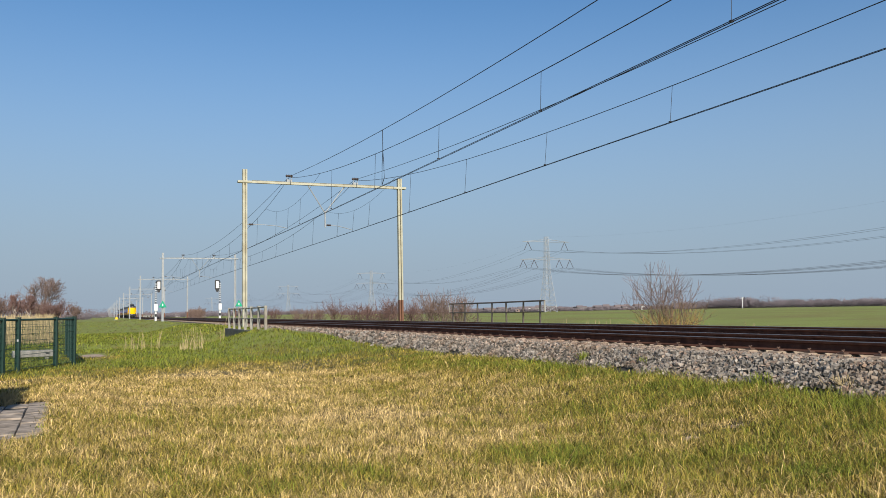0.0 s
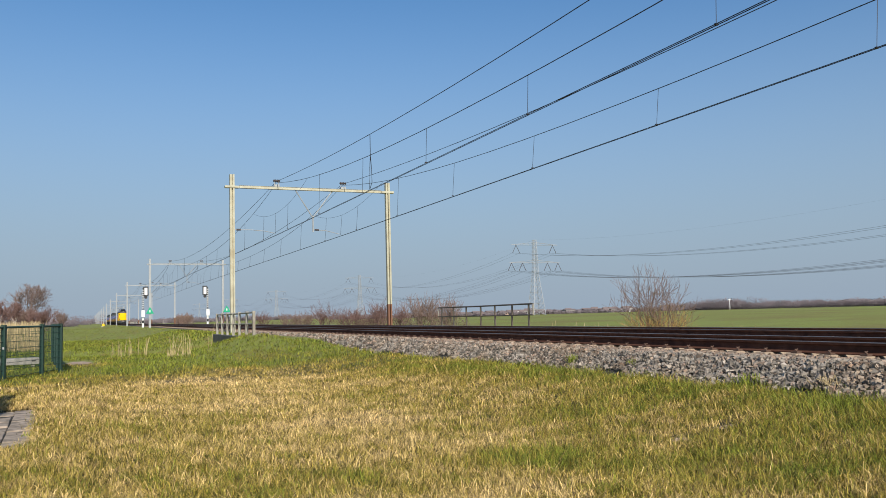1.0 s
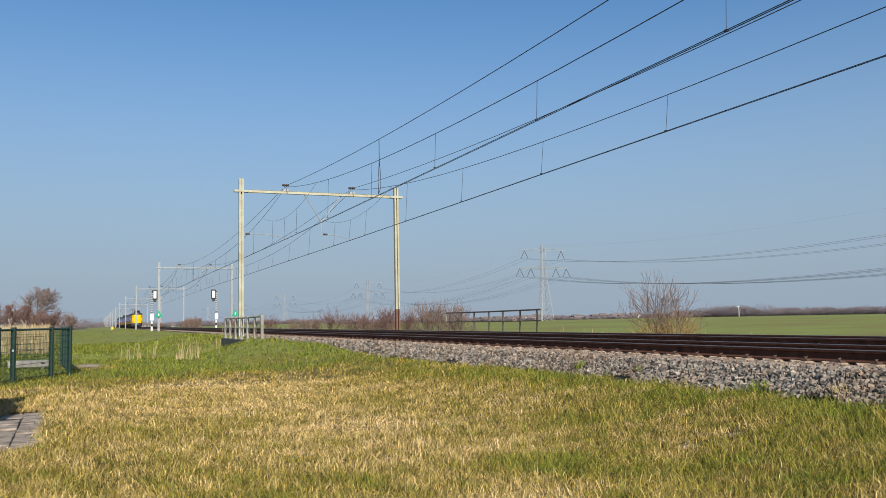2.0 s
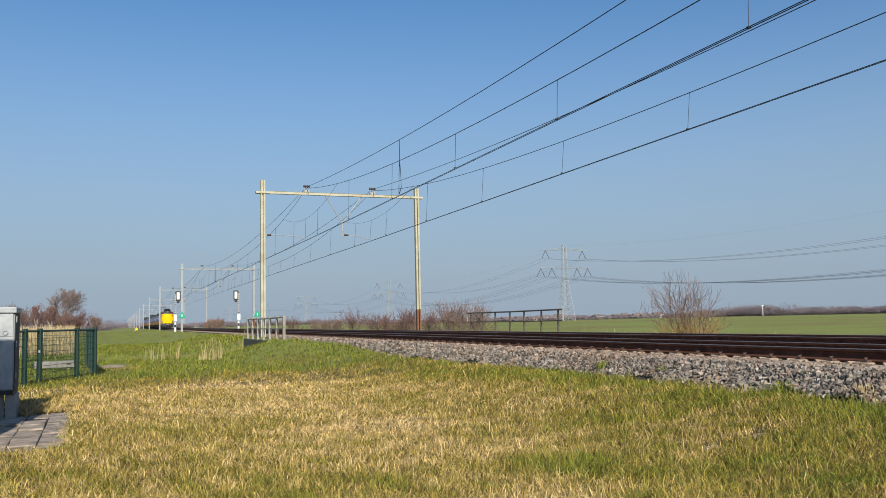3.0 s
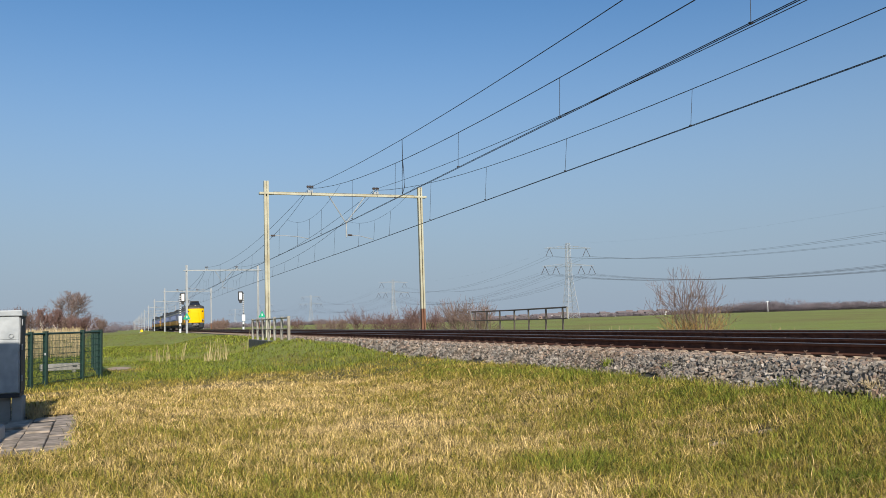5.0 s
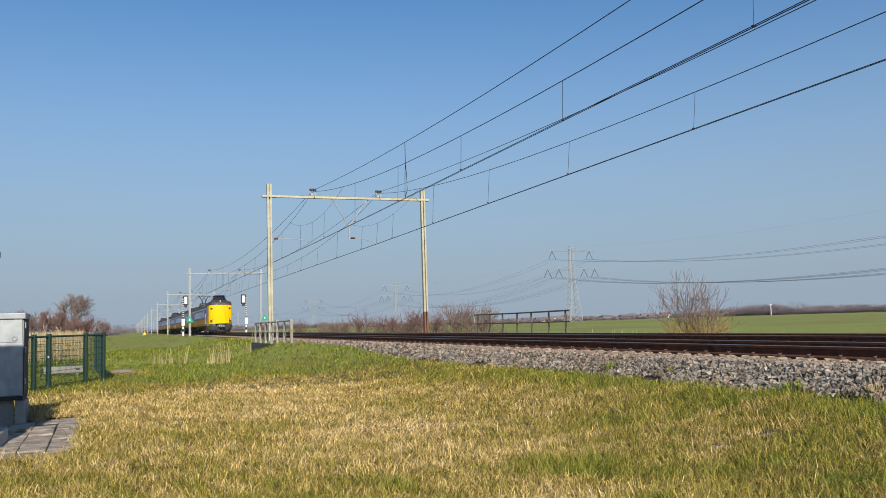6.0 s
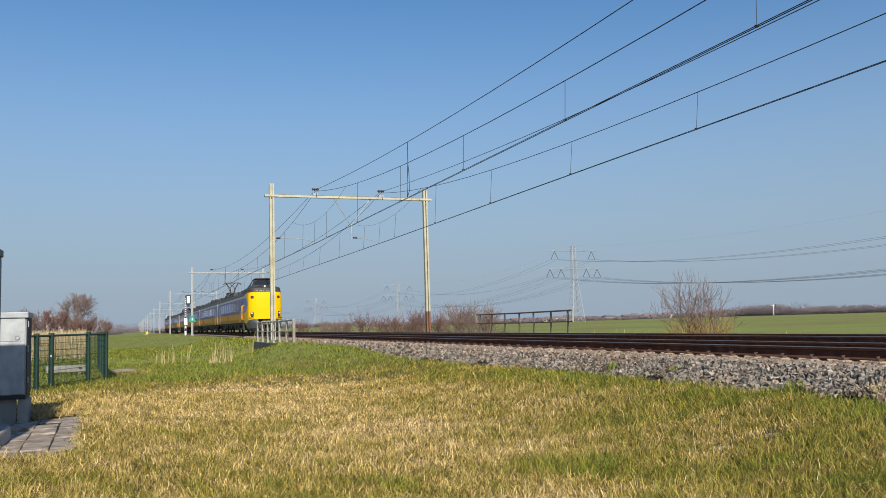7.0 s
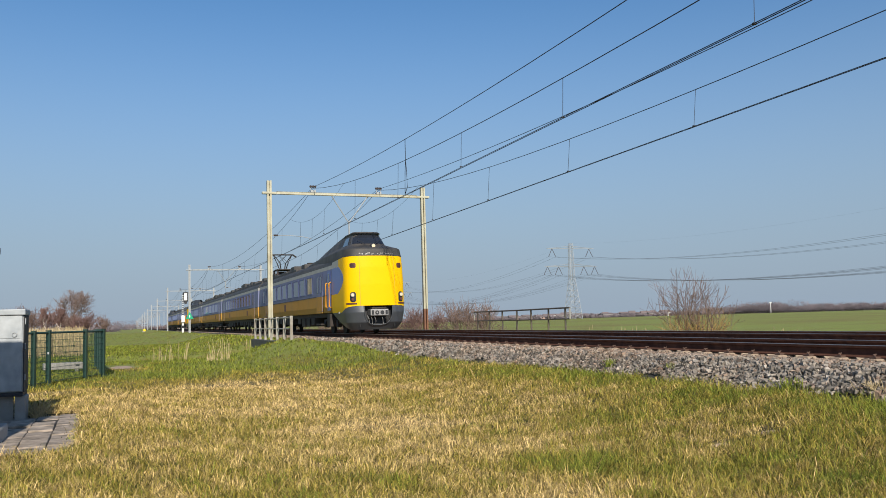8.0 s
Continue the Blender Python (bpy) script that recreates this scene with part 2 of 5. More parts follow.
def box(bm, x0, x1, y0, y1, z0, z1, bevel=0.0):
    vs = [bm.verts.new((x, y, z)) for z in (z0, z1) for x, y in ((x0, y0), (x1, y0), (x1, y1), (x0, y1))]
    fs = [bm.faces.new([vs[i] for i in f]) for f in ((3, 2, 1, 0), (4, 5, 6, 7), (0, 1, 5, 4), (1, 2, 6, 5), (2, 3, 7, 6), (3, 0, 4, 7))]
    if bevel:
        bmesh.ops.bevel(bm, geom=list({e for f in fs for e in f.edges}), offset=bevel, segments=2, affect="EDGES", profile=0.5)
    return bm


def boxed(*a, bevel=0.0):
    return box(bmesh.new(), *a, bevel=bevel)


def tube(bm, pts, r, n=6, r2=None, caps=True):
    """A round bar along pts, tapering from r to r2."""
    pts = [Vector(p) for p in pts]
    rings = []
    for i, p in enumerate(pts):
        d = (pts[min(i + 1, len(pts) - 1)] - pts[max(i - 1, 0)]).normalized()
        a = d.cross(Vector((0, 0, 1)))
        a = a.normalized() if a.length > 1e-3 else Vector((1, 0, 0))
        b = d.cross(a)
        q = r if r2 is None else r + (r2 - r) * i / (len(pts) - 1)
        rings.append([bm.verts.new(p + q * (math.cos(t) * a + math.sin(t) * b)) for t in (2 * math.pi * k / n for k in range(n))])
    for A, B in zip(rings, rings[1:]):
        for k in range(n):
            bm.faces.new((A[k], A[(k + 1) % n], B[(k + 1) % n], B[k]))
    if caps:
        bm.faces.new(rings[0])
        bm.faces.new(rings[-1][::-1])
    return bm


def tubed(*a, **k):
    return tube(bmesh.new(), *a, **k)


def extrude_y(bm, outline, y0, y1):
    """A closed outline in x and z, drawn out along y."""
    A = [bm.verts.new((x, y0, z)) for x, z in outline]
    B = [bm.verts.new((x, y1, z)) for x, z in outline]
    n = len(A)
    for k in range(n):
        bm.faces.new((A[k], A[(k + 1) % n], B[(k + 1) % n], B[k]))
    bm.faces.new(A[::-1])
    bm.faces.new(B)
    return bm


def thing(name, label, category, group="", kind="", at=(0, 0, 0), rz=0):
    e = new(name)
    e.matrix_basis = pose(*at, 0, 0, rz)
    return tagged(e, label, category, group, kind)


def lin(a, b, n):
    return [a + (b - a) * i / n for i in range(n + 1)]


def smoothstep(a, b, v):
    t = np.clip((np.asarray(v, float) - a) / (b - a), 0, 1)
    return t * t * (3 - 2 * t)


# ---- ground ----
_wave = [(random.uniform(0.15, 0.6), random.uniform(-3.1, 3.1), random.uniform(0, 6.3)) for _ in range(12)]
_wave2 = [(random.uniform(0.8, 2.6), random.uniform(-3.1, 3.1), random.uniform(0, 6.3)) for _ in range(16)]


_wave3 = [(random.uniform(4, 13), random.uniform(-3.1, 3.1), random.uniform(0, 6.3)) for _ in range(20)]


def ripple(x, y, waves=_wave):
    s = 0
    for k, a, p in waves:
        s = s + np.sin(k * (x * math.cos(a) + y * math.sin(a)) + p)
    return s / len(waves) ** 0.5


def ground_z(x, y):
    x, y = np.asarray(x, float), np.asarray(y, float)
    toe = -0.60 + 0.30 * smoothstep(24, 36, y)
    k = smoothstep(24, 34, y)
    near = -0.90 + (toe + 0.90) * smoothstep(0, 1, (x - 4.2 + 0.9 * k) / (3.9 - 0.4 * k))
    z = near + (-1.75 - near) * smoothstep(17.4, 23.0, x)
    mound = 0.26 * np.exp(-((y - 34.0) / 2.8) ** 2) * smoothstep(4.2, 5.8, x) * (1 - smoothstep(6.6, 7.6, x))
    ditch = np.exp(-((y - 42.3) / 2.0) ** 2) * smoothstep(-3, 1, x) * (1 - smoothstep(6.0, 6.6, x))
    z = z - 0.95 * ditch + mound
    soft = np.clip(1 - np.hypot(x, y) / 120, 0, 1) * (1 - smoothstep(7.4, 8.1, x) * (1 - smoothstep(17.5, 19, x)))
    paved = (x > -3.1) & (x < -0.62 - 0.031 * (y - 10.9)) & (y > 10.8) & (y < 15.7)
    soft = soft * ~paved
    z = z - 0.035 * paved
    return z + 0.022 * ripple(x, y) * soft + 0.010 * ripple(x, y, _wave2) * soft


# bleached (+) and lush (-) patches of the sward: x, y, half widths, amount
PATCHES = ((2.6, 10.9, 0.6, 0.8, 0.28), (3.63, 11.1, 0.7, 0.9, 0.4), (3.0, 14.3, 1.0, 1.2, 0.18), (2.6, 19.5, 1.3, 1.4, 0.22), (4.6, 17.0, 0.8, 1.0, 0.12),
           (3.95, 7.1, 0.5, 0.5, -0.75), (2.14, 7.07, 0.22, 0.2, -0.5), (5.0, 7.45, 0.3, 0.15, -0.25), (4.0, 5.5, 0.7, 0.3, -0.2), (5.1, 4.9, 0.6, 0.3, -0.15),
           (7.13, 6.73, 0.4, 0.25, -0.15), (6.9, 8.3, 0.9, 0.2, 0.34), (6.4, 9.3, 0.5, 0.2, 0.14), (7.6, 7.6, 0.6, 0.15, 0.3), (6.0, 7.1, 0.6, 0.2, 0.4),
           (4.2, 9.6, 0.3, 0.3, -0.2), (0.9, 8.3, 0.4, 0.35, -0.14), (-0.3, 8.9, 0.6, 0.5, -0.1), (5.6, 11.6, 0.6, 0.25, 0.12), (0.1, 31.5, 0.9, 1.6, 0.5))
SCRAPES = ((5.62, 6.98, 0.17, 0.12), (6.27, 7.03, 0.19, 0.12), (-0.25, 33.2, 0.75, 2.2))   # bare soil


def dryness(x, y):
    """0: living green, 1: bleached straw."""
    x, y = np.asarray(x, float), np.asarray(y, float)
    d = 0.64 - 0.36 * smoothstep(5.6, 8.0, x + 0.12 * (y - 12)) - 0.45 * smoothstep(19, 27, y - 0.25 * x)
    d = d - 0.24 * smoothstep(3.2, 6.0, x) * (1 - smoothstep(8.5, 11.5, y))
    d = d - 0.16 * (1 - smoothstep(0.6, 2.4, x)) * (1 - smoothstep(11, 15, y))
    for px, py, sx, sy, amount in PATCHES:
        d = d + amount * np.exp(-((x - px) / sx) ** 2 - ((y - py) / sy) ** 2)
    d = np.maximum(d, 0.2)
    d = d * (1 - smoothstep(18, 20, x)) + 0.22 * smoothstep(18, 20, x)
    return d + 0.05 * ripple(x, y) + 0.09 * ripple(x, y, _wave2) + 0.15 * ripple(x, y, _wave3)


def steps(dense0, dense1, step, far0, far1, grow=1.16):
    a = list(np.arange(dense0, dense1 + 1e-6, step))
    s, v = step, dense1
    while v < far1:
        s *= grow
        v += s
        a.append(min(v, far1))
    s, v = step, dense0
    while v > far0:
        s *= grow
        v -= s
        a.insert(0, max(v, far0))
    return np.array(a)


def build_ground():
    xs, ys = steps(-8, 24, 0.3, -3500, 3500), steps(3, 46, 0.35, -1500, 4500)
    X, Y = np.meshgrid(xs, ys)
    Z = ground_z(X, Y)
    n, m = len(xs), len(ys)
    i = (np.arange(m - 1)[:, None] * n + np.arange(n - 1)[None]).ravel()
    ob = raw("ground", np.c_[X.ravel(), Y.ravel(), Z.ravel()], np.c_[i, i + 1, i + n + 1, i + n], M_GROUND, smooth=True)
    at = ob.data.attributes.new("dry", "FLOAT", "POINT")
    at.data.foreach_set("value", dryness(X, Y).ravel().astype(np.float32))
    soil_shade = ob.data.attributes.new("bare", "FLOAT", "POINT")   # thatch and soil between the tufts, with the gaps' shade painted in
    soil_shade.data.foreach_set("value", (0.92 * (1 - smoothstep(14, 34, np.hypot(X, Y))) * smoothstep(4.6, 5.6, np.hypot(X, Y)) * (X < 9) * (Y > 3) * (X > -0.25 * Y)).ravel().astype(np.float32))
    tagged(ob, "flat meadow with patchy green and straw-dry grass", "ground", kind="structure")


build_ground()
SLAB_X0, SLAB_X1, SLAB_Y0, SLAB_Y1 = -2.9, -0.71, 10.9, 15.35


def grass_blades(name, count, r0, r1, power, length, width, seed, label, widest=56, least=-12.5):
    rs = np.random.RandomState(seed)
    u = rs.rand(count)
    r = (r0 ** power + u * (r1 ** power - r0 ** power)) ** (1 / power)
    a = np.radians(rs.uniform(least, widest, count))
    x, y = r * np.sin(a), r * np.cos(a)
    tuft = rs.randint(0, max(1, count // 11), count)      # gather blades into tufts
    ux, uy = x[tuft], y[tuft]
    pull = rs.rand(count) < 0.55
    spread = 0.035 + 0.0028 * np.hypot(ux, uy)
    x = np.where(pull, ux + rs.normal(0, 1, count) * spread, x)
    y = np.where(pull, uy + rs.normal(0, 1, count) * spread, y)
    ok = (x < 8.25 + 0.12 * np.sin(y * 3.1) + 0.08 * np.sin(y * 7.7)) & ~((x > SLAB_X0 - 0.1) & (x < SLAB_X1 - 0.031 * (y - 10.9) + 0.10 * np.sin(y * 5.3) * np.sin(y * 2.1) + 0.02) & (y > SLAB_Y0 - 0.1) & (y < SLAB_Y1 + 0.25))
    ok &= ~((x > 6.0) & (y > 33.2) & (y < 45))
    for px, py, sx, sy in SCRAPES:
        ok &= ((x - px) / sx) ** 2 + ((y - py) / sy) ** 2 > rs.uniform(0.3, 1.4, count)
    x, y, r = x[ok], y[ok], np.hypot(x[ok], y[ok])
    n = len(x)
    d = np.clip(dryness(x, y), -0.2, 1.2)
    h = length * rs.uniform(0.45, 1.35, n) * (1.45 - 0.65 * np.clip(d, 0, 1)) * (1 + 0.14 * ripple(x, y, _wave3))
    w = np.maximum(width, 0.00055 * r) * rs.uniform(0.7, 1.3, n)
    strand = rs.rand(n) < 0.10        # long loose strands
    h = np.where(strand, h * 1.5, h)
    head = 2.5 * ripple(x, y, _wave3) + rs.normal(0, 1.7, n)      # the sward lies over in small swirls
    lean = (0.6 + 1.5 * rs.rand(n)) * (0.8 + 0.5 * np.clip(d, 0, 1))
    dx, dy = np.cos(head), np.sin(head)
    turn = head + rs.normal(1.57, 0.5, n)
    sx, sy = np.cos(turn) * w / 2, np.sin(turn) * w / 2
    z = ground_z(x, y) - 0.01
    V = np.empty((n, 5, 3), np.float32)
    m1, m2 = 0.5 * h, h
    l1, l2 = lean * 0.5, lean * rs.uniform(0.9, 1.7, n) + 0.3 * strand
    curl = head + rs.normal(0, 0.7, n)
    px, py, pz = x + dx * m1 * np.sin(l1), y + dy * m1 * np.sin(l1), z + m1 * np.cos(l1)
    qx, qy, qz = px + np.cos(curl) * m1 * np.sin(l2), py + np.sin(curl) * m1 * np.sin(l2), pz + m1 * np.cos(l2)
    for k, (vx, vy, vz) in enumerate(((x - sx, y - sy, z), (x + sx, y + sy, z), (px - sx * 0.8, py - sy * 0.8, pz), (px + sx * 0.8, py + sy * 0.8, pz), (qx, qy, qz))):
        V[:, k, 0], V[:, k, 1], V[:, k, 2] = vx, vy, vz
    b = (np.arange(n) * 5)[:, None]
    F = np.concatenate([b + [0, 1, 3], b + [0, 3, 2], b + [2, 3, 4]], 1).reshape(-1, 3)
    ob = raw(name, V.reshape(-1, 3), F, M_BLADE)
    at = ob.data.attributes.new("dry", "FLOAT", "POINT")
    at.data.foreach_set("value", np.repeat(d - 0.14 * smoothstep(24, 32, r) + rs.normal(0, 0.2 if r0 < 10 else 0.04, n), 5).astype(np.float32))
    tagged(ob, label, "grass", kind="stuff")


grass_blades("near_grass", 365000, 5.2, 20, 0.62, 0.138, 0.0054, 3, "tufted rough grass, half green and half straw-dry", 53, -11)
grass_blades("verge_grass", 180000, 15, 75, 0.3, 0.125, 0.013, 4, "rough verge grass thinning into the distance", 33, -11)
grass_blades("meadow_grass", 26000, 60, 260, 0.6, 0.07, 0.03, 5, "short green meadow grass beside the line", 8, -11)
grass_blades("rear_grass", 15000, 0.4, 16, 1.3, 0.15, 0.009, 6, "rough grass round the standpoint", 349, 53)


def bare_patch(x, y, sx, sy, seed):
    """Trodden earth with a ragged edge, lying on the sward."""
    rs = np.random.RandomState(seed)
    V, F = [(x, y, float(ground_z(x, y)) + 0.012)], []
    for ring in (0.4, 0.75, 1.0):
        for k in range(24):
            a = 2 * math.pi * k / 24
            q = ring * (1 + rs.uniform(-0.22, 0.22))
            px, py = x + sx * q * math.cos(a), y + sy * q * math.sin(a)
            V.append((px, py, float(ground_z(px, py)) + (0.008 if ring < 0.7 else -0.004 if ring < 1 else -0.03)))
    for k in range(24):
        n = (k + 1) % 24
        F.append((0, 1 + k, 1 + n))
        for r in (0, 24):
            F += [(1 + r + k, 25 + r + k, 25 + r + n), (1 + r + k, 25 + r + n, 1 + r + n)]
    ob = raw("bare_earth", V, F, M_SAND, smooth=True)
    tagged(ob, "trodden sandy bare earth showing between the grass", "bare earth", group="bare patches", kind="structure")


for k, (px, py, sx, sy) in enumerate(SCRAPES):
    bare_patch(px, py, sx * 0.9, sy * 0.9, k)


# ---- railway ----
BED_TOP, TOE_A, TOE_B = -0.235, 8.22, 16.95


def bed_z(x, y):
    """The ballast's surface across the line."""
    x = np.asarray(x, float)
    z = np.where(x < L - 1.75, BED_TOP - (L - 1.75 - x) * 0.68, BED_TOP)
    z = np.where(x > L + D + 1.75, BED_TOP - (x - L - D - 1.75) * 0.68, z)
    mid = np.exp(-((x - L - D / 2) / 0.5) ** 2)
    return z - 0.03 * mid


def build_ballast():
    bed = thing("ballast_bed", "grey crushed granite ballast bed under both tracks", "ballast", kind="structure")
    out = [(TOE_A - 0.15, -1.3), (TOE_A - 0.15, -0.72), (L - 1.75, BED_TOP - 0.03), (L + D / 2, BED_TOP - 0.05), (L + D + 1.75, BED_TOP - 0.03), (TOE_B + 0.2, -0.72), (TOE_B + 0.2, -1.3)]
    # dark sheet under the stones, coloured as their shaded gaps
    part("bed", extrude_y(bmesh.new(), out, -120, 1500), M_DARK_GAPS, bed)
    base = np.array([(x, y, z) for z in (-0.72, 0.72) for y in (-0.72, 0.72) for x in (-0.72, 0.72)])
    tri = np.array([(0, 2, 3), (0, 3, 1), (4, 5, 7), (4, 7, 6), (0, 1, 5), (0, 5, 4), (2, 6, 7), (2, 7, 3), (0, 4, 6), (0, 6, 2), (1, 3, 7), (1, 7, 5)])
    rs = np.random.RandomState(11)
    areas = [(TOE_A - 0.12, L - 1.0, 4.5, 13, 14500, 0.0245), (TOE_A - 0.1, L - 1.0, 13, 24, 13000, 0.027), (TOE_A - 0.1, L - 1.0, 24, 70, 11000, 0.038),
             (L - 1.0, L - 0.83, 4.5, 30, 3200, 0.024), (L - 1.0, L + D + 1.6, 4.0, 24, 5500, 0.032), (L - 1.0, L + D + 1.6, 24, 70, 3000, 0.05)]
    piles = {"stones": ([], []), "rusty_stones": ([], [])}
    for x0, x1, y0, y1, n, size in areas:
        x, y = rs.uniform(x0, x1, n), rs.uniform(y0, y1, n)
        if x1 < L:   # a ragged foot
            keep = x > TOE_A + 0.09 * np.sin(y * 1.7) + 0.07 * np.sin(y * 4.3)
            x, y = x[keep], y[keep]
            n = len(x)
        bare = (np.abs(x - L) < 1.3) & (np.abs((y - 12.80 + 0.29865) % 0.5973 - 0.29865) < 0.15)   # none on the sleepers
        x, y = x[~bare], y[~bare]
        n = len(x)
        s = size * rs.uniform(0.6, 1.45, n)
        z = bed_z(x, y) + rs.uniform(-0.3, 0.6, n) * s - 0.02 * (np.abs(x - L) < 0.8)
        sc = rs.uniform(0.55, 1.3, (n, 1, 3)) * s[:, None, None]
        P = (base[None] + rs.uniform(-0.55, 0.55, (n, len(base), 3))) * sc
        a, b = rs.uniform(0, 6.28, n), rs.uniform(-1.6, 1.6, n)
        ca, sa, cb, sb = np.cos(a)[:, None], np.sin(a)[:, None], np.cos(b)[:, None], np.sin(b)[:, None]
        X, Y, Z = P[..., 0], P[..., 1] * cb - P[..., 2] * sb, P[..., 1] * sb + P[..., 2] * cb
        P = np.stack([X * ca - Y * sa + x[:, None], X * sa + Y * ca + y[:, None], Z + z[:, None]], -1)
        rusty = rs.rand(n) < smoothstep(L - 2.0, L - 1.2, x) * 0.85 + 0.10
        for name, pick in (("stones", ~rusty), ("rusty_stones", rusty)):
            Vs, Fs = piles[name]
            Fs.append((tri[None] + (sum(len(v) for v in Vs) + np.arange(pick.sum()) * len(base))[:, None, None]).reshape(-1, 3))
            Vs.append(P[pick].reshape(-1, 3))
    for name, mat, label in (("stones", M_STONE, "loose sharp-edged grey ballast stones"), ("rusty_stones", M_STONE_RUST, "rust-brown ballast stones along the rails")):
        ob = raw(name, np.concatenate(piles[name][0]), np.concatenate(piles[name][1]), mat, bed)
        tagged(ob, label, kind="stuff")
    shapes = []
    for k in range(8):
        P = (base + rs.uniform(-0.55, 0.55, base.shape)) * rs.uniform(0.6, 1.3, 3) * 0.034
        one = raw("stone", P, tri, M_STONE_RUST if k == 7 else M_STONE, bed)
        shapes.append(one)
    for k in range(300):
        x, y = rs.uniform(8.3, 9.25), rs.uniform(6.2, 11.5)
        m = Matrix.Translation((x, y, float(bed_z(x, y)) + 0.022)) @ Euler(rs.uniform(0, 6.28, 3)).to_matrix().to_4x4()
        if k < 8:
            shapes[k].matrix_basis = m
        else:
            twin(shapes[k % 8], m, bed)


build_ballast()


def rail_outline(x):
    half = [(0.0745, -0.172), (0.0745, -0.160), (0.018, -0.142), (0.009, -0.12), (0.009, -0.055), (0.034, -0.040), (0.036, -0.008)]
    return [(x + a, z) for a, z in half] + [(x - a, z) for a, z in half[::-1]]


def build_track(axis, label):
    t = thing("railway_track", label, "railway track", group="double-track line", kind="structure")
    for side in (-0.752, 0.752):
        r = part("rail", extrude_y(bmesh.new(), rail_outline(axis + side), -150, 1800), M_RAIL, t, "rust-brown steel rail")
        part("railhead", extrude_y(bmesh.new(), [(axis + side - 0.034, -0.012), (axis + side + 0.034, -0.012), (axis + side + 0.033, -0.002), (axis + side + 0.024, 0.0), (axis + side - 0.024, 0.0), (axis + side - 0.033, -0.002)], -150, 1800), M_HEAD, r, "bright worn rail head")
    sl = bmesh.new()
    box(sl, -1.30, 1.30, -0.14, 0.14, -0.40, -0.197, bevel=0.025)
    for side in (-0.752, 0.752):
        box(sl, side - 0.24, side + 0.24, -0.11, 0.11, -0.23, -0.176, bevel=0.02)
    first = part("sleeper", sl, M_SLEEPER, t, "tan weathered concrete sleeper")
    first.matrix_basis = pose(axis, 12.80, 0)
    cb = bmesh.new()
    box(cb, -0.05, 0.05, -0.06, 0.06, -0.176, -0.150, bevel=0.006)
    tube(cb, [(-0.04, -0.05, -0.15), (-0.045, -0.02, -0.118), (0.0, 0.0, -0.128), (0.045, 0.02, -0.118), (0.04, 0.05, -0.15)], 0.011, 5)
    clip = part("rail_clip", cb, M_CLIP, first, "rusty spring clip")
    clip.matrix_basis = pose(-0.865, 0, 0)
    twin(clip, pose(0.865, 0, 0), first)
    for k in range(-16, 82):
        if k:
            o = twin(first, pose(axis, 12.80 + 0.5973 * k, 0), t)
            for c in (-0.865, 0.865):
                twin(clip, pose(c, 0, 0), o)
    far = bmesh.new()
    for k in range(82, 280):
        box(far, axis - 1.28, axis + 1.28, 12.8 + 0.5973 * k - 0.13, 12.8 + 0.5973 * k + 0.13, -0.4, -0.19)
    tagged(part("far_sleepers", far, M_SLEEPER, t), kind="stuff")


build_track(L, "railway track with brown rails on concrete sleepers")
build_track(L + D, "parallel railway track with brown rails on concrete sleepers")


# ---- overhead line ----
def hollow_mast(bm, x, y, z0, z1, b=0.27):
    """Two channels facing each other."""
    box(bm, x - b / 2, x - b / 2 + 0.10, y - 0.13, y + 0.13, z0, z1)
    box(bm, x + b / 2 - 0.10, x + b / 2, y - 0.13, y + 0.13, z0, z1)
    box(bm, x - b / 2 + 0.102, x + b / 2 - 0.102, y + 0.02, y + 0.10, z0, z1)
    return bm


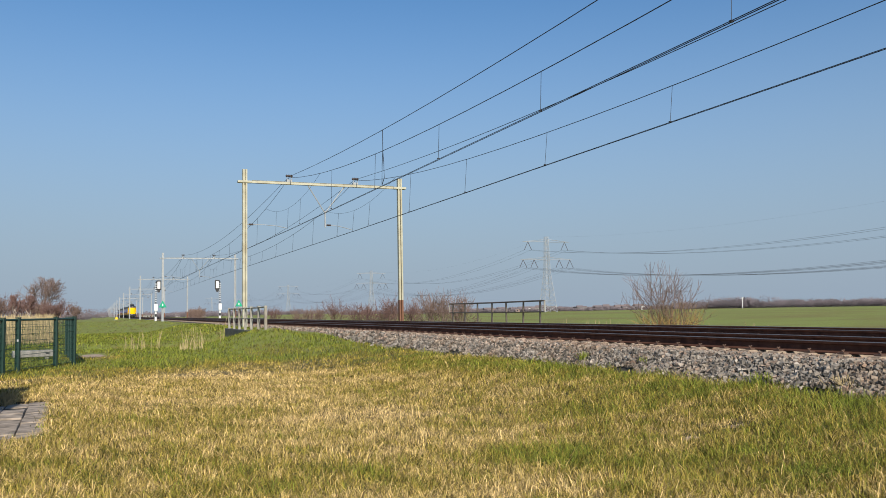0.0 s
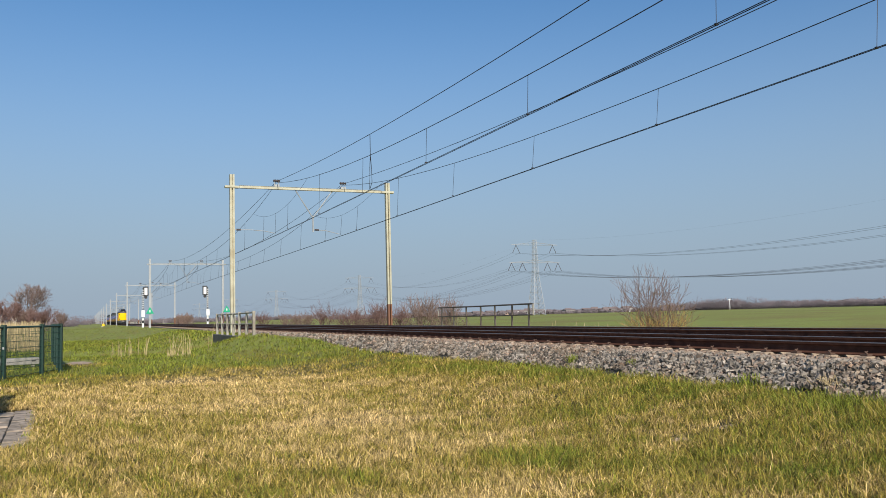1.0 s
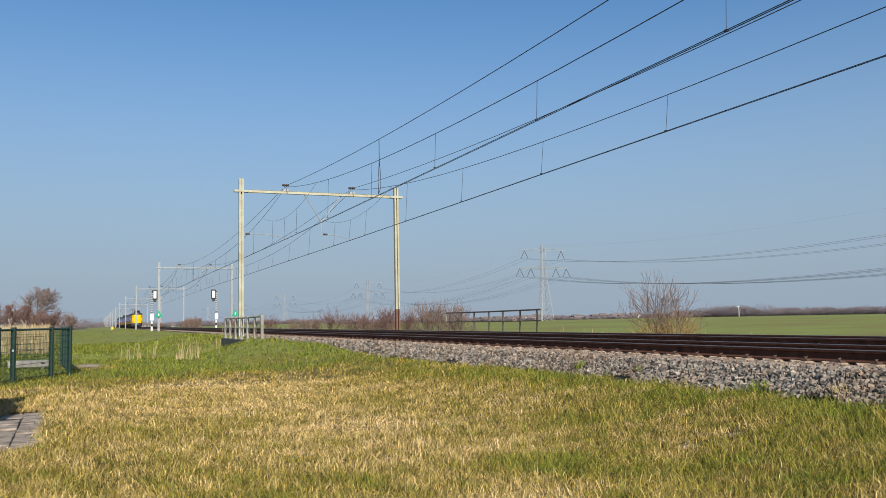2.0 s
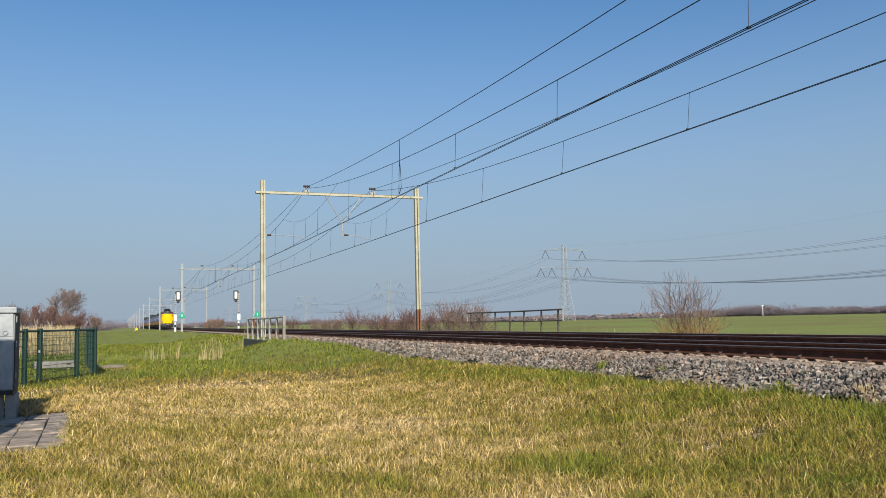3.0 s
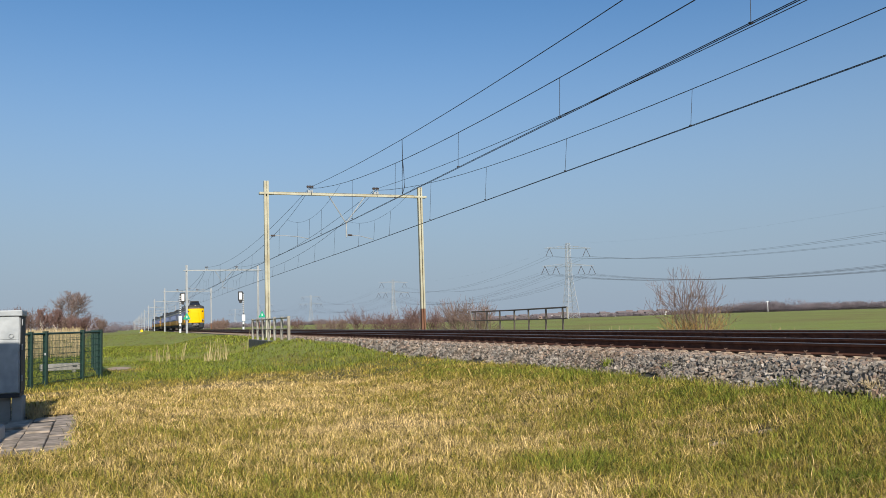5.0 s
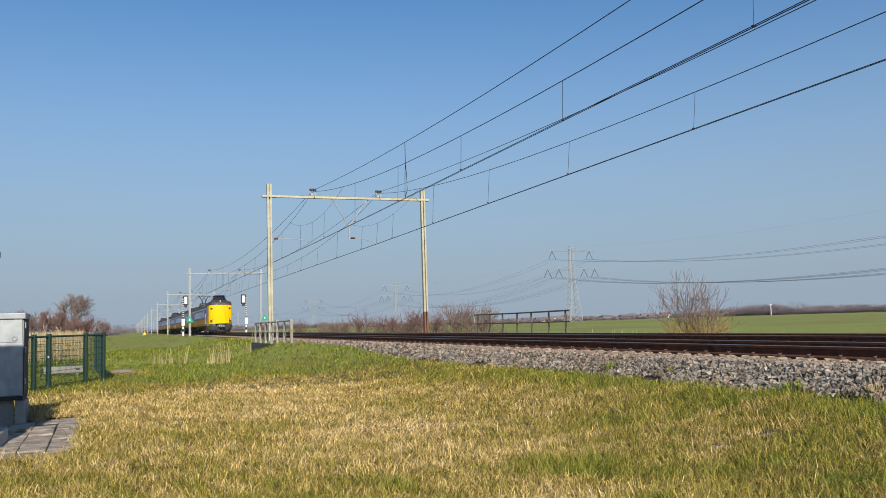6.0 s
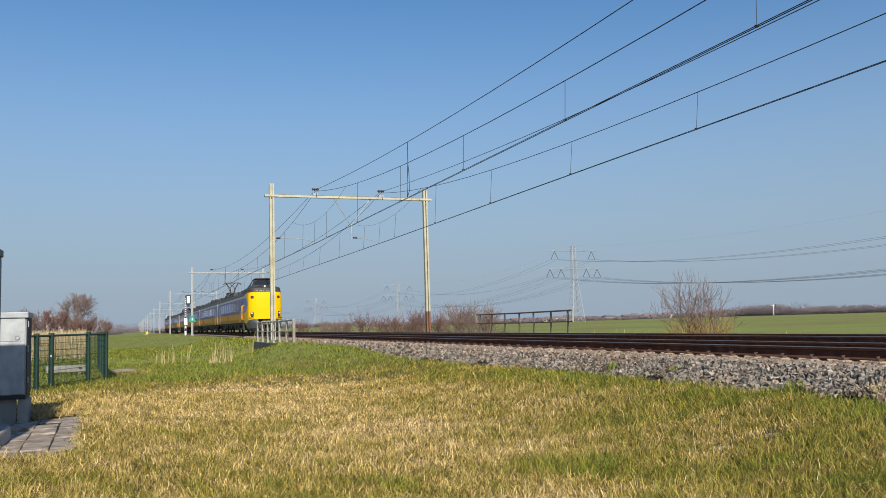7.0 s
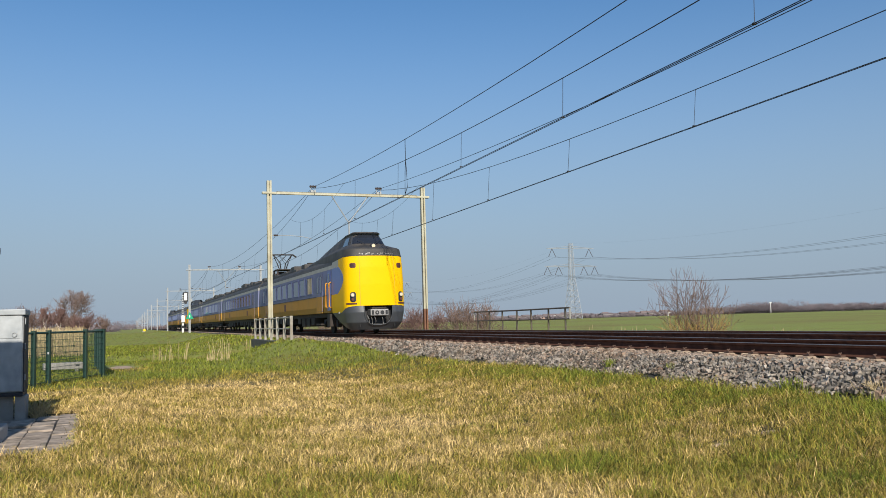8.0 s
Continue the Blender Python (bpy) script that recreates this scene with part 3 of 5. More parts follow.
def build_portal(steel, first, rest):
    p = thing("catenary_portal", "cream-weathered steel catenary portal spanning both tracks" if steel is M_MAST else "grey galvanised catenary portal spanning both tracks", "catenary portal", group="catenary portals", at=(0, PORTAL + SPAN * first, 0))
    for name, x, top in (("mast", MAST_A, 9.17), ("mast", MAST_B, 9.03)):
        m = part(name, hollow_mast(bmesh.new(), x, 0, 0.35 if x < 10 else 1.25, top), steel, p)
        if x > 10:
            part("painted_foot", hollow_mast(bmesh.new(), x, 0, -0.35, 1.248), M_MASTFOOT, m, "rust-brown painted lower mast")
        else:
            part("painted_foot", hollow_mast(bmesh.new(), x, 0, -0.35, 0.348), steel, m)
        part("footing", boxed(x - 0.4, x + 0.4, -0.4, 0.4, -1.2, -0.3, bevel=0.03), M_CONC, m)
        part("beam_bracket", boxed(x - 0.42, x + 0.42, -0.16, 0.16, BEAM - 0.08, BEAM + 0.05, bevel=0.015), steel, m)
    b = bmesh.new()
    box(b, MAST_A + 0.43, MAST_B - 0.43, -0.11, -0.07, BEAM - 0.075, BEAM + 0.075)
    box(b, MAST_A + 0.43, MAST_B - 0.43, 0.07, 0.11, BEAM - 0.075, BEAM + 0.075)
    box(b, MAST_A + 0.43, MAST_B - 0.43, -0.068, 0.068, BEAM + 0.03, BEAM + 0.07)
    part("cross_beam", b, steel, p)
    part("beam_flange", boxed(MAST_A + 0.43, MAST_B - 0.43, -0.135, 0.135, BEAM + 0.0765, BEAM + 0.088), M_GALV, p)
    for x in (L + 0.05, L + D + 0.12):
        s = bmesh.new()
        box(s, x - 0.16, x + 0.16, -0.13, 0.13, BEAM + 0.077, BEAM + 0.22, bevel=0.01)
        for dx in (-0.13, 0.13):
            tube(s, [(x + dx, 0, BEAM + 0.2), (x + dx, 0, BEAM + 0.44)], 0.02, 6)
        part("wire_saddle", s, M_GALV, p)
        i = bmesh.new()
        tube(i, [(x - 0.21, 0, BEAM + 0.46), (x + 0.21, 0, BEAM + 0.46)], 0.055, 8)
        for k in range(4):
            tube(i, [(x - 0.17 + 0.1 * k, 0, BEAM + 0.46), (x - 0.13 + 0.1 * k, 0, BEAM + 0.46)], 0.085, 8)
        part("insulator", i, M_INSUL, p, "dark ribbed insulator")
    arm = bmesh.new()
    tube(arm, [(MAST_A + 0.15, 0, 5.86), (9.0, 0, 5.86), (9.8, 0, 5.80), (L - 0.1, 0, CONTACT + 0.03)], 0.022, 6)
    part("steady_arm", arm, M_GALV, p)
    ins = bmesh.new()
    tube(ins, [(MAST_A + 0.25, 0, 5.86), (MAST_A + 0.5, 0, 5.86)], 0.055, 8)
    part("arm_insulator", ins, M_INSUL, p)
    v = bmesh.new()
    tube(v, [(11.7, 0, BEAM - 0.1), (12.72, 0, 6.72)], 0.035, 6)
    tube(v, [(13.97, 0, BEAM - 0.1), (12.80, 0, 6.72)], 0.035, 6)
    tube(v, [(12.76, 0, 6.8), (12.76, 0, 5.78)], 0.045, 6)
    part("drop_bracket", v, M_GALV, p)
    arm2 = bmesh.new()
    tube(arm2, [(12.8, 0, 5.93), (13.6, 0, 5.88), (L + D - 0.15, 0, CONTACT + 0.03)], 0.022, 6)
    part("steady_arm", arm2, M_GALV, p)
    ins = bmesh.new()
    tube(ins, [(12.85, 0, 5.93), (13.12, 0, 5.92)], 0.055, 8)
    part("arm_insulator", ins, M_INSUL, p)
    for k in rest:
        copy_thing(p, pose(0, PORTAL + SPAN * k, 0))


build_portal(M_MAST, 0, (-1,))
build_portal(M_GALV, 1, range(2, 16))


def messenger_z(d):
    return 6.68 + 0.001174 * d * d + 4.2e-7 * d ** 4


def feeder_z(d):
    return 7.63 + 0.00099 * d * d


def stitch_z(off):
    """The auxiliary wire slung under the messenger at a portal."""
    return 6.93 + 0.0148 * off * off


def build_wires(axis, side, label):
    w = thing("overhead_line", label, "overhead wires", group="overhead lines", at=(axis, 0, 0))
    for ks, r, n in ((range(-1, 2), 0.0125, 24), (range(2, 15), 0.018, 10)):
        feed, mess, cont = [], [], []
        for k in ks:
            y0 = PORTAL + SPAN * (k - 1)
            mid = y0 + SPAN / 2
            for i in range(n + (k == ks[-1])):
                y = y0 + SPAN * i / n
                feed.append((side, y, feeder_z(y - mid)))
                mess.append((side, y, messenger_z(y - mid)))
            for i in range(6 + (k == ks[-1])):
                cont.append(((0.18 if k % 2 else -0.18) * (1 - 2 * i / 6), y0 + SPAN * i / 6, CONTACT))
        part("feeder_wire", tubed(feed, r, 5), M_WIRE, w)
        part("messenger_wire", tubed(mess, r, 5), M_WIRE, w)
        for dx in ((-0.03, 0.03) if n > 10 else (0,)):
            part("contact_wire", tubed([(x + dx, y, z) for x, y, z in cont], r * 0.8, 5), M_WIRE, w)
    for k in range(-1, 3):
        y0 = PORTAL + SPAN * (k - 1)
        mid = y0 + SPAN / 2
        for i in range(10):
            y = y0 + SPAN - 3.05 - 7.037 * i
            off = min(abs(y - y0), abs(y - y0 - SPAN))
            d = tubed([(side, y, stitch_z(off) if off < 7.7 else messenger_z(y - mid)), (0, y, CONTACT)], 0.008, 4)
            box(d, -0.036, 0.036, y - 0.025, y + 0.025, CONTACT - 0.006, CONTACT + 0.028)
            part("dropper", d, M_WIRE, w)
        part("stitch_wire", tubed([(side, y0 + o, stitch_z(o)) for o in lin(-7.7, 7.7, 14)], 0.007, 5), M_WIRE, w)
        part("dropper", tubed([(side, y0 + 0.3, stitch_z(0.3)), (0, y0 + 0.3, CONTACT)], 0.008, 4), M_WIRE, w)
        if axis < 12:
            y = y0 + SPAN - 18.1
            zf, zm = feeder_z(y - mid), messenger_z(y - mid)
            j = tubed([(side, y, zf), (side, y, zm)], 0.014, 4)
            for s in (-1, 1):
                tube(j, [(side, y, zm), (side + s * 0.05, y + s * 0.25, zm - 0.5), (side + s * 0.05, y + s * 0.3, CONTACT + 0.25), (0, y, CONTACT)], 0.013, 4)
            part("jumper_cable", j, M_WIRE, w)


build_wires(L, 0.05, "dark overhead contact wires with droppers above the near track")
build_wires(L + D, 0.12, "dark overhead contact wires with droppers above the far track")


# ---- the train ----
def side_outline():
    """Half section of a carriage: from sill to ridge."""
    return [(1.36, 1.02), (1.41, 1.30), (1.425, 1.86), (1.41, 2.6), (1.385, 3.10), (1.375, 3.28), (1.30, 3.46), (1.10, 3.64), (0.75, 3.79), (0.35, 3.86), (0.0, 3.88)]


def band(z0, z1):
    """The closed outline of the carriage section between two heights."""
    o = side_outline()

    def width(z):
        for (xa, za), (xb, zb) in zip(o, o[1:]):
            if za <= z <= zb:
                return xa + (xb - xa) * (z - za) / (zb - za)
        return o[-1][0]
    mid = [(x, z) for x, z in o if z0 < z < z1]
    r = [(width(z0), z0)] + mid + ([(width(z1), z1)] if z1 < 3.87 else [(0, 3.88)])
    lft = [(-x, z) for x, z in r[::-1] if x > 0.01]
    return r + lft


def shell_patch(fn, us, zs, off=0.0, keep=None):
    """A piece of a shell surface fn(u, z), as a grid of quads."""
    bm = bmesh.new()
    g = [[bm.verts.new(fn(u, z, off)) for u in us] for z in zs]
    for i in range(len(zs) - 1):
        for j in range(len(us) - 1):
            q = (g[i][j], g[i][j + 1], g[i + 1][j + 1], g[i + 1][j])
            if keep is None or keep(sum((v.co for v in q), Vector()) / 4):
                bm.faces.new(q)
    bmesh.ops.delete(bm, geom=[v for v in bm.verts if not v.link_faces], context="VERTS")
    return bm


def table(rows, z, k):
    for a, b in zip(rows, rows[1:]):
        if z <= b[0]:
            t = (z - a[0]) / (b[0] - a[0])
            return a[k] + (b[k] - a[k]) * max(0, min(1, t))
    return rows[-1][k]


# height, half width, tip, depth of the rounded nose, far end of the dome
NOSE = [(0.18, 1.14, 0.38, 0.95, 3.0), (0.30, 1.22, 0.26, 0.95, 3.0), (0.5, 1.33, 0.05, 1.0, 3.0), (0.95, 1.40, -0.06, 1.05, 3.0), (1.25, 1.42, 0.0, 1.0, 3.0), (2.2, 1.42, 0.03, 1.0, 3.0), (3.0, 1.405, 0.10, 1.0, 3.0), (3.55, 1.385, 0.20, 1.0, 3.0)]
HOOD = [(3.0, 1.405, 0.10, 1.0, 16.0), (3.55, 1.385, 0.20, 1.0, 16.0), (3.84, 1.35, 0.30, 0.98, 15.5), (3.90, 1.30, 0.44, 0.95, 15.0), (3.98, 1.14, 0.80, 0.85, 14.0), (4.08, 0.92, 1.22, 0.6, 12.8), (4.14, 0.84, 1.36, 0.5, 12.0), (4.44, 0.73, 1.60, 0.45, 9.8), (4.66, 0.64, 1.76, 0.4, 8.0), (4.68, 0.68, 1.60, 0.4, 7.6), (4.75, 0.62, 1.66, 0.4, 6.6), (4.78, 0.3, 1.9, 0.3, 5.0)]


def hood_edge(y):
    """Height of the yellow front's upper edge, y behind the tip."""
    return max(3.29, 3.52 - 0.045 * max(0.0, y))


def front_foot(y):
    """Height of the yellow front's lower edge."""
    return 1.25 - 0.27 * float(smoothstep(0.10, 1.3, y))


def nose_point(rows):
    def fn(u, z, off=0.0):
        """u: -1 to 1 round the rounded front, beyond that along the sides to the far end (2)."""
        w, yf, d, yb = (table(rows, z, k) for k in (1, 2, 3, 4))
        w, yf = w + off, yf - off
        a = max(-1, min(1, u)) * math.pi / 2
        x = w * math.copysign(abs(math.sin(a)) ** 0.82, a)
        y = yf + d * (1 - abs(math.cos(a)) ** 0.62)
        if abs(u) > 1:
            t = min(1.0, abs(u) - 1)
            y = yf + d + (yb - yf - d) * t
            if yb > 4:
                x *= 1 - 0.8 * t ** 1.6
        return Vector((x, y, z))
    return fn


def is_blue(c):
    """The blue of the sides ends in a round bow behind the yellow front."""
    return c.z > 1.86 and c.y > 0.80 + 0.95 * ((c.z - 2.5) / 0.62) ** 2


def build_nose(car):
    f, h = nose_point(NOSE), nose_point(HOOD)

    def front(u, v, off=0.0):
        y = f(u, 2.2).y
        return f(u, front_foot(y) + (hood_edge(y) - front_foot(y)) * v, off)

    def apron(u, v, off=0.0):
        y = f(u, 1.0).y
        return f(u, 0.18 + (front_foot(y) - 0.004 - 0.18) * v, off)

    def hooded(u, z, off=0.0):
        e = hood_edge(h(u, 3.5).y)
        return h(u, e + (3.84 - e) * (z - 3.3) / 0.54 if z < 3.84 else z, off)

    def is_stripe(c):
        return c.z > 3.10 and c.y > 1.75
    us = lin(-2, -1, 40)[:-1] + lin(-1, 1, 84) + lin(1, 2, 40)[1:]
    vs = lin(0, 1, 64)
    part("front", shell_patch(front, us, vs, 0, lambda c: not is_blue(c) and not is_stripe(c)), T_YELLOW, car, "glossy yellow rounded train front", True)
    for side in (-1, 1):
        part("blue_bow", shell_patch(front, us, vs, 0, lambda c: is_blue(c) and not is_stripe(c) and c.x * side > 0), T_BLUE, car, "blue side panel with a round end", True)
        part("stripe_end", shell_patch(front, us, vs, 0, lambda c: is_stripe(c) and c.x * side > 0), T_WHITE, car, "off-white stripe's tapering end", True)

    def mouth(c):
        return c.y < 0.9 and abs(c.x / 0.66) ** 3 + abs((1.26 - c.z) / 0.88) ** 3 < 1
    sk = part("valance", shell_patch(apron, us, lin(0, 1, 44), 0, lambda c: c.y < 0.80 + 2.7 * (c.z - 0.18) and not mouth(c)), T_GREY, car, "dark grey front valance", True)

    def on_front(x, z, off):
        w = table(NOSE, z, 1)
        return f(math.copysign(math.asin(min(1, abs(x) / w) ** (1 / 0.82)) / (math.pi / 2), x), z, off)
    rim = [on_front(-0.66 * math.copysign(abs(math.cos(a)) ** (2 / 3), math.cos(a)), 1.24 - 0.86 * math.sin(a) ** (2 / 3), 0.004) for a in lin(0, math.pi, 28)]
    part("mouth_rim", tubed(rim, 0.03, 6), T_GREY, sk, "", True)
    # closed black boxes behind the opening: its inner shade is in their colour
    part("recess_shade_block", boxed(-0.78, 0.78, 0.42, 1.6, 0.26, 1.23), M_BLACK, sk, "black block standing in for the shaded coupler recess")
    for x in (-0.80, 0.78):
        part("recess_cheek", boxed(x, x + 0.02, 0.24, 0.42, 0.30, 1.23), M_BLACK, sk)
    cp = bmesh.new()
    box(cp, -0.42, 0.42, -0.16, 0.40, 0.79, 1.08, bevel=0.03)
    cup = part("coupler", cp, T_STEEL, car, "worn steel automatic coupler")
    face = bmesh.new()
    for x in (-0.12, 0.12):
        tube(face, [(x, -0.163, 0.93), (x, -0.176, 0.93)], 0.09, 14)
    box(face, -0.37, -0.27, -0.17, -0.163, 0.84, 1.03)
    box(face, 0.27, 0.37, -0.17, -0.163, 0.84, 1.03)
    part("coupler_face", face, M_BLACK, cup)
    part("coupler_cone", tubed([(-0.12, -0.178, 0.93), (-0.12, -0.21, 0.93)], 0.05, 12, 0.03), T_STEEL, cup)
    part("contact_box", boxed(-0.34, 0.34, -0.10, 0.3, 1.09, 1.17, bevel=0.02), T_UNDER, cup)
    for x, dip in ((-0.5, 0.50), (-0.36, 0.42), (-0.2, 0.55), (0.14, 0.44), (0.3, 0.5), (0.46, 0.58)):
        part("hose", tubed([(x, 0.10, 0.80), (x + 0.03, -0.03, 0.66), (x + 0.07, 0.02, dip), (x + 0.10, 0.2, dip - 0.06)], 0.02, 6), T_STEEL if x < 0.2 else T_UNDER, car)
    hus = lin(-2, -1, 28)[:-1] + lin(-1, 1, 48) + lin(1, 2, 28)[1:]
    hood = part("cab_hood", shell_patch(hooded, hus, [3.30, 3.4, 3.5, 3.6, 3.7, 3.78, 3.84, 3.87, 3.90, 3.94, 3.98, 4.03, 4.08, 4.14, 4.24, 4.34, 4.44, 4.55, 4.66, 4.68, 4.72, 4.75, 4.78]), T_ROOF, car, "dark sooty raised cab roof", True)
    part("cab_roof", boxed(-0.5, 0.5, 2.1, 4.0, 4.75, 4.79, bevel=0.02), T_ROOF, hood)
    part("windscreen", shell_patch(h, lin(-0.74, 0.74, 28), lin(4.17, 4.60, 8), 0.010, lambda c: c.z < 4.60 - 0.5 * max(0, abs(c.x) - 0.42)), M_GLASS, hood, "dark sloping windscreen", True)
    for k in lin(-0.74, 0.74, 1):
        part("screen_pillar", shell_patch(h, lin(k - 0.04, k + 0.04, 2), lin(4.13, 4.66, 6), 0.016), T_GREY, hood, "", True)
    part("screen_visor", shell_patch(h, lin(-0.86, 0.86, 28), lin(4.61, 4.68, 2), 0.03), T_GREY, hood, "", True)
    for s in (-1, 1):
        part("cab_side_window", shell_patch(h, [s * k for k in lin(1.02, 1.13, 6)], lin(4.14, 4.52, 6), 0.010), M_GLASS, hood, "", True)
        part("wiper", tubed([(0.22 * s, 1.20, 4.12), (0.55 * s, 1.42, 4.36)], 0.012, 5), M_BLACK, hood)
    part("lamp_ring", tubed([(0, 0.62, 4.00), (0, 0.95, 4.00)], 0.105, 14), T_GREY, hood)
    part("top_headlamp", tubed([(0, 0.60, 4.00), (0, 0.62, 4.00)], 0.08, 14), T_LAMP, car, "round white top headlamp")
    part("hood_lip", shell_patch(hooded, lin(-0.86, 0.86, 40), lin(3.30, 3.345, 2), 0.012), T_ROOF, hood)
    rs = random.Random(5)
    for k in range(26):   # peeled pale paint along the hood's lip
        u = -0.34 + 0.026 * k + rs.uniform(-0.02, 0.02)
        z = 3.37 + rs.uniform(0, 0.09)
        part("bleached_patch", shell_patch(hooded, lin(u, u + rs.uniform(0.008, 0.024), 2), lin(z, z + rs.uniform(0.03, 0.09), 2), 0.008), T_WHITE, hood)
    for s in (-1, 1):
        def oval(u0, u1, z0, z1):
            a, b = f(u0 * s, (z0 + z1) / 2), f(u1 * s, (z0 + z1) / 2)
            cx, hx, cz, hz = (a.x + b.x) / 2, abs(a.x - b.x) / 2, (z0 + z1) / 2, (z1 - z0) / 2
            return lambda c: abs((c.x - cx) / hx) ** 3 + abs((c.z - cz) / hz) ** 3 < 1.05
        cl = part("lamp_housing", shell_patch(f, lin(0.44 * s, 0.64 * s, 18), lin(1.42, 1.87, 24), 0.014, oval(0.44, 0.64, 1.42, 1.87)), M_BLACK, car, "dark rounded lamp housing", True)
        lp = f(0.54 * s, 1.74, 0.02)
        part("lamp_bezel", tubed([lp + Vector((0, 0.05, 0)), lp + Vector((0, -0.035, 0))], 0.088, 16), T_STEEL, cl)
        part("headlamp", tubed([lp + Vector((0, -0.0355, 0)), lp + Vector((0, -0.05, 0))], 0.068, 16), T_LAMP, cl, "warm lit headlamp")
        lp = f(0.54 * s, 1.54, 0.02)
        part("tail_lamp", tubed([lp + Vector((0, 0.05, 0)), lp + Vector((0, -0.03, 0))], 0.06, 14), T_DARKRED, cl)
        part("bumper_strip", shell_patch(f, lin(0.42 * s, 0.78 * s, 10), lin(1.32, 1.385, 2), 0.02), T_DARKRED, car, "dark red strip under the lamp", True)
        v = part("front_vent", shell_patch(f, lin(0.43 * s, 0.63 * s, 16), lin(2.96, 3.19, 14), 0.012, oval(0.43, 0.63, 2.96, 3.19)), T_DARKRED, car, "dark red rounded grille", True)
        for z in (3.02, 3.075, 3.13):
            part("vent_slat", shell_patch(f, lin(0.46 * s, 0.60 * s, 4), [z - 0.008, z + 0.008], 0.02), M_BLACK, v)
        part("front_seam", shell_patch(f, lin(0.335 * s, 0.344 * s, 1), lin(1.26, 3.50, 20), 0.004), T_SIDEYEL, car)
        part("side_marker", boxed(min(s * 1.40, s * 1.43), max(s * 1.40, s * 1.43), 1.55, 1.75, 0.94, 1.02), T_WHITE, car, "small white marker")


def window_pair(car, y, z0, z1, half, frame_mat, depth=0.012):
    """A window in each side of the carriage."""
    for s in (-1, 1):
        x = s * 1.418
        fr = bmesh.new()
        for a, b, c, d in ((y - half - .05, y + half + .05, z0 - .05, z0), (y - half - .05, y + half + .05, z1, z1 + .05), (y - half - .05, y - half, z0, z1), (y + half, y + half + .05, z0, z1)):
            box(fr, min(x, x + s * 0.022), max(x, x + s * 0.022), a, b, c, d)
        w = part("window", fr, frame_mat, car, "dark-framed carriage window")
        part("pane", boxed(min(x, x + s * depth), max(x, x + s * depth), y - half, y + half, z0, z1), M_GLASS, w)


def door_pair(car, y, wide=1.3):
    for s in (-1, 1):
        x = s * 1.427
        d = bmesh.new()
        box(d, min(x, x + s * 0.012), max(x, x + s * 0.012), y - wide / 2, y - 0.012, 1.10, 3.02)
        box(d, min(x, x + s * 0.012), max(x, x + s * 0.012), y + 0.012, y + wide / 2, 1.10, 3.02)
        door = part("door", d, T_SIDEBLUE, car, "blue double-leaf carriage door")
        for k in (-0.33, 0.33):
            part("door_window", boxed(min(x, x + s * 0.02), max(x, x + s * 0.02), y + k * wide / 1.3 - 0.14, y + k * wide / 1.3 + 0.14, 2.05, 2.85, bevel=0.008), M_GLASS, door)
        part("door_sill", boxed(min(x, x + s * 0.016), max(x, x + s * 0.016), y - wide / 2, y + wide / 2, 1.02, 1.09), T_SIDEYEL, door)
        low = boxed(min(x, x + s * 0.016), max(x, x + s * 0.016), y - wide / 2 + .02, y + wide / 2 - .02, 1.11, 1.85)
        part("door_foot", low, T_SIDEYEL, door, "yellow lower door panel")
        part("step", boxed(min(s * 1.2, s * 1.5), max(s * 1.2, s * 1.5), y - 0.55, y + 0.55, 0.42, 0.5), T_UNDER, car)


def bogie(car, y):
    b = bmesh.new()
    for s in (-1, 1):
        box(b, s * 1.08 - 0.06, s * 1.08 + 0.06, y - 1.75, y + 1.75, 0.46, 0.72, bevel=0.03)
        for k in (-1.28, 1.28):
            box(b, s * 1.1 - 0.1, s * 1.1 + 0.1, y + k - 0.2, y + k + 0.2, 0.30, 0.64, bevel=0.03)
            tube(b, [(s * 1.1, y + k * 0.62, 0.5), (s * 1.1, y + k * 0.62, 0.98)], 0.09, 8)
    box(b, -1.0, 1.0, y - 0.3, y + 0.3, 0.5, 0.8)
    o = part("bogie", b, T_UNDER, car, "grimy dark bogie frame")
    for k in (-1.28, 1.28):
        for s in (-1, 1):
            w = bmesh.new()
            tube(w, [(s * 0.72, y + k, 0.46), (s * 0.80, y + k, 0.46)], 0.46, 24)
            tube(w, [(s * 0.68, y + k, 0.46), (s * 0.72, y + k, 0.46)], 0.485, 24)
            tube(w, [(s * 0.80, y + k, 0.46), (s * 0.86, y + k, 0.46)], 0.14, 10)
            part("wheel", w, T_UNDER, o)


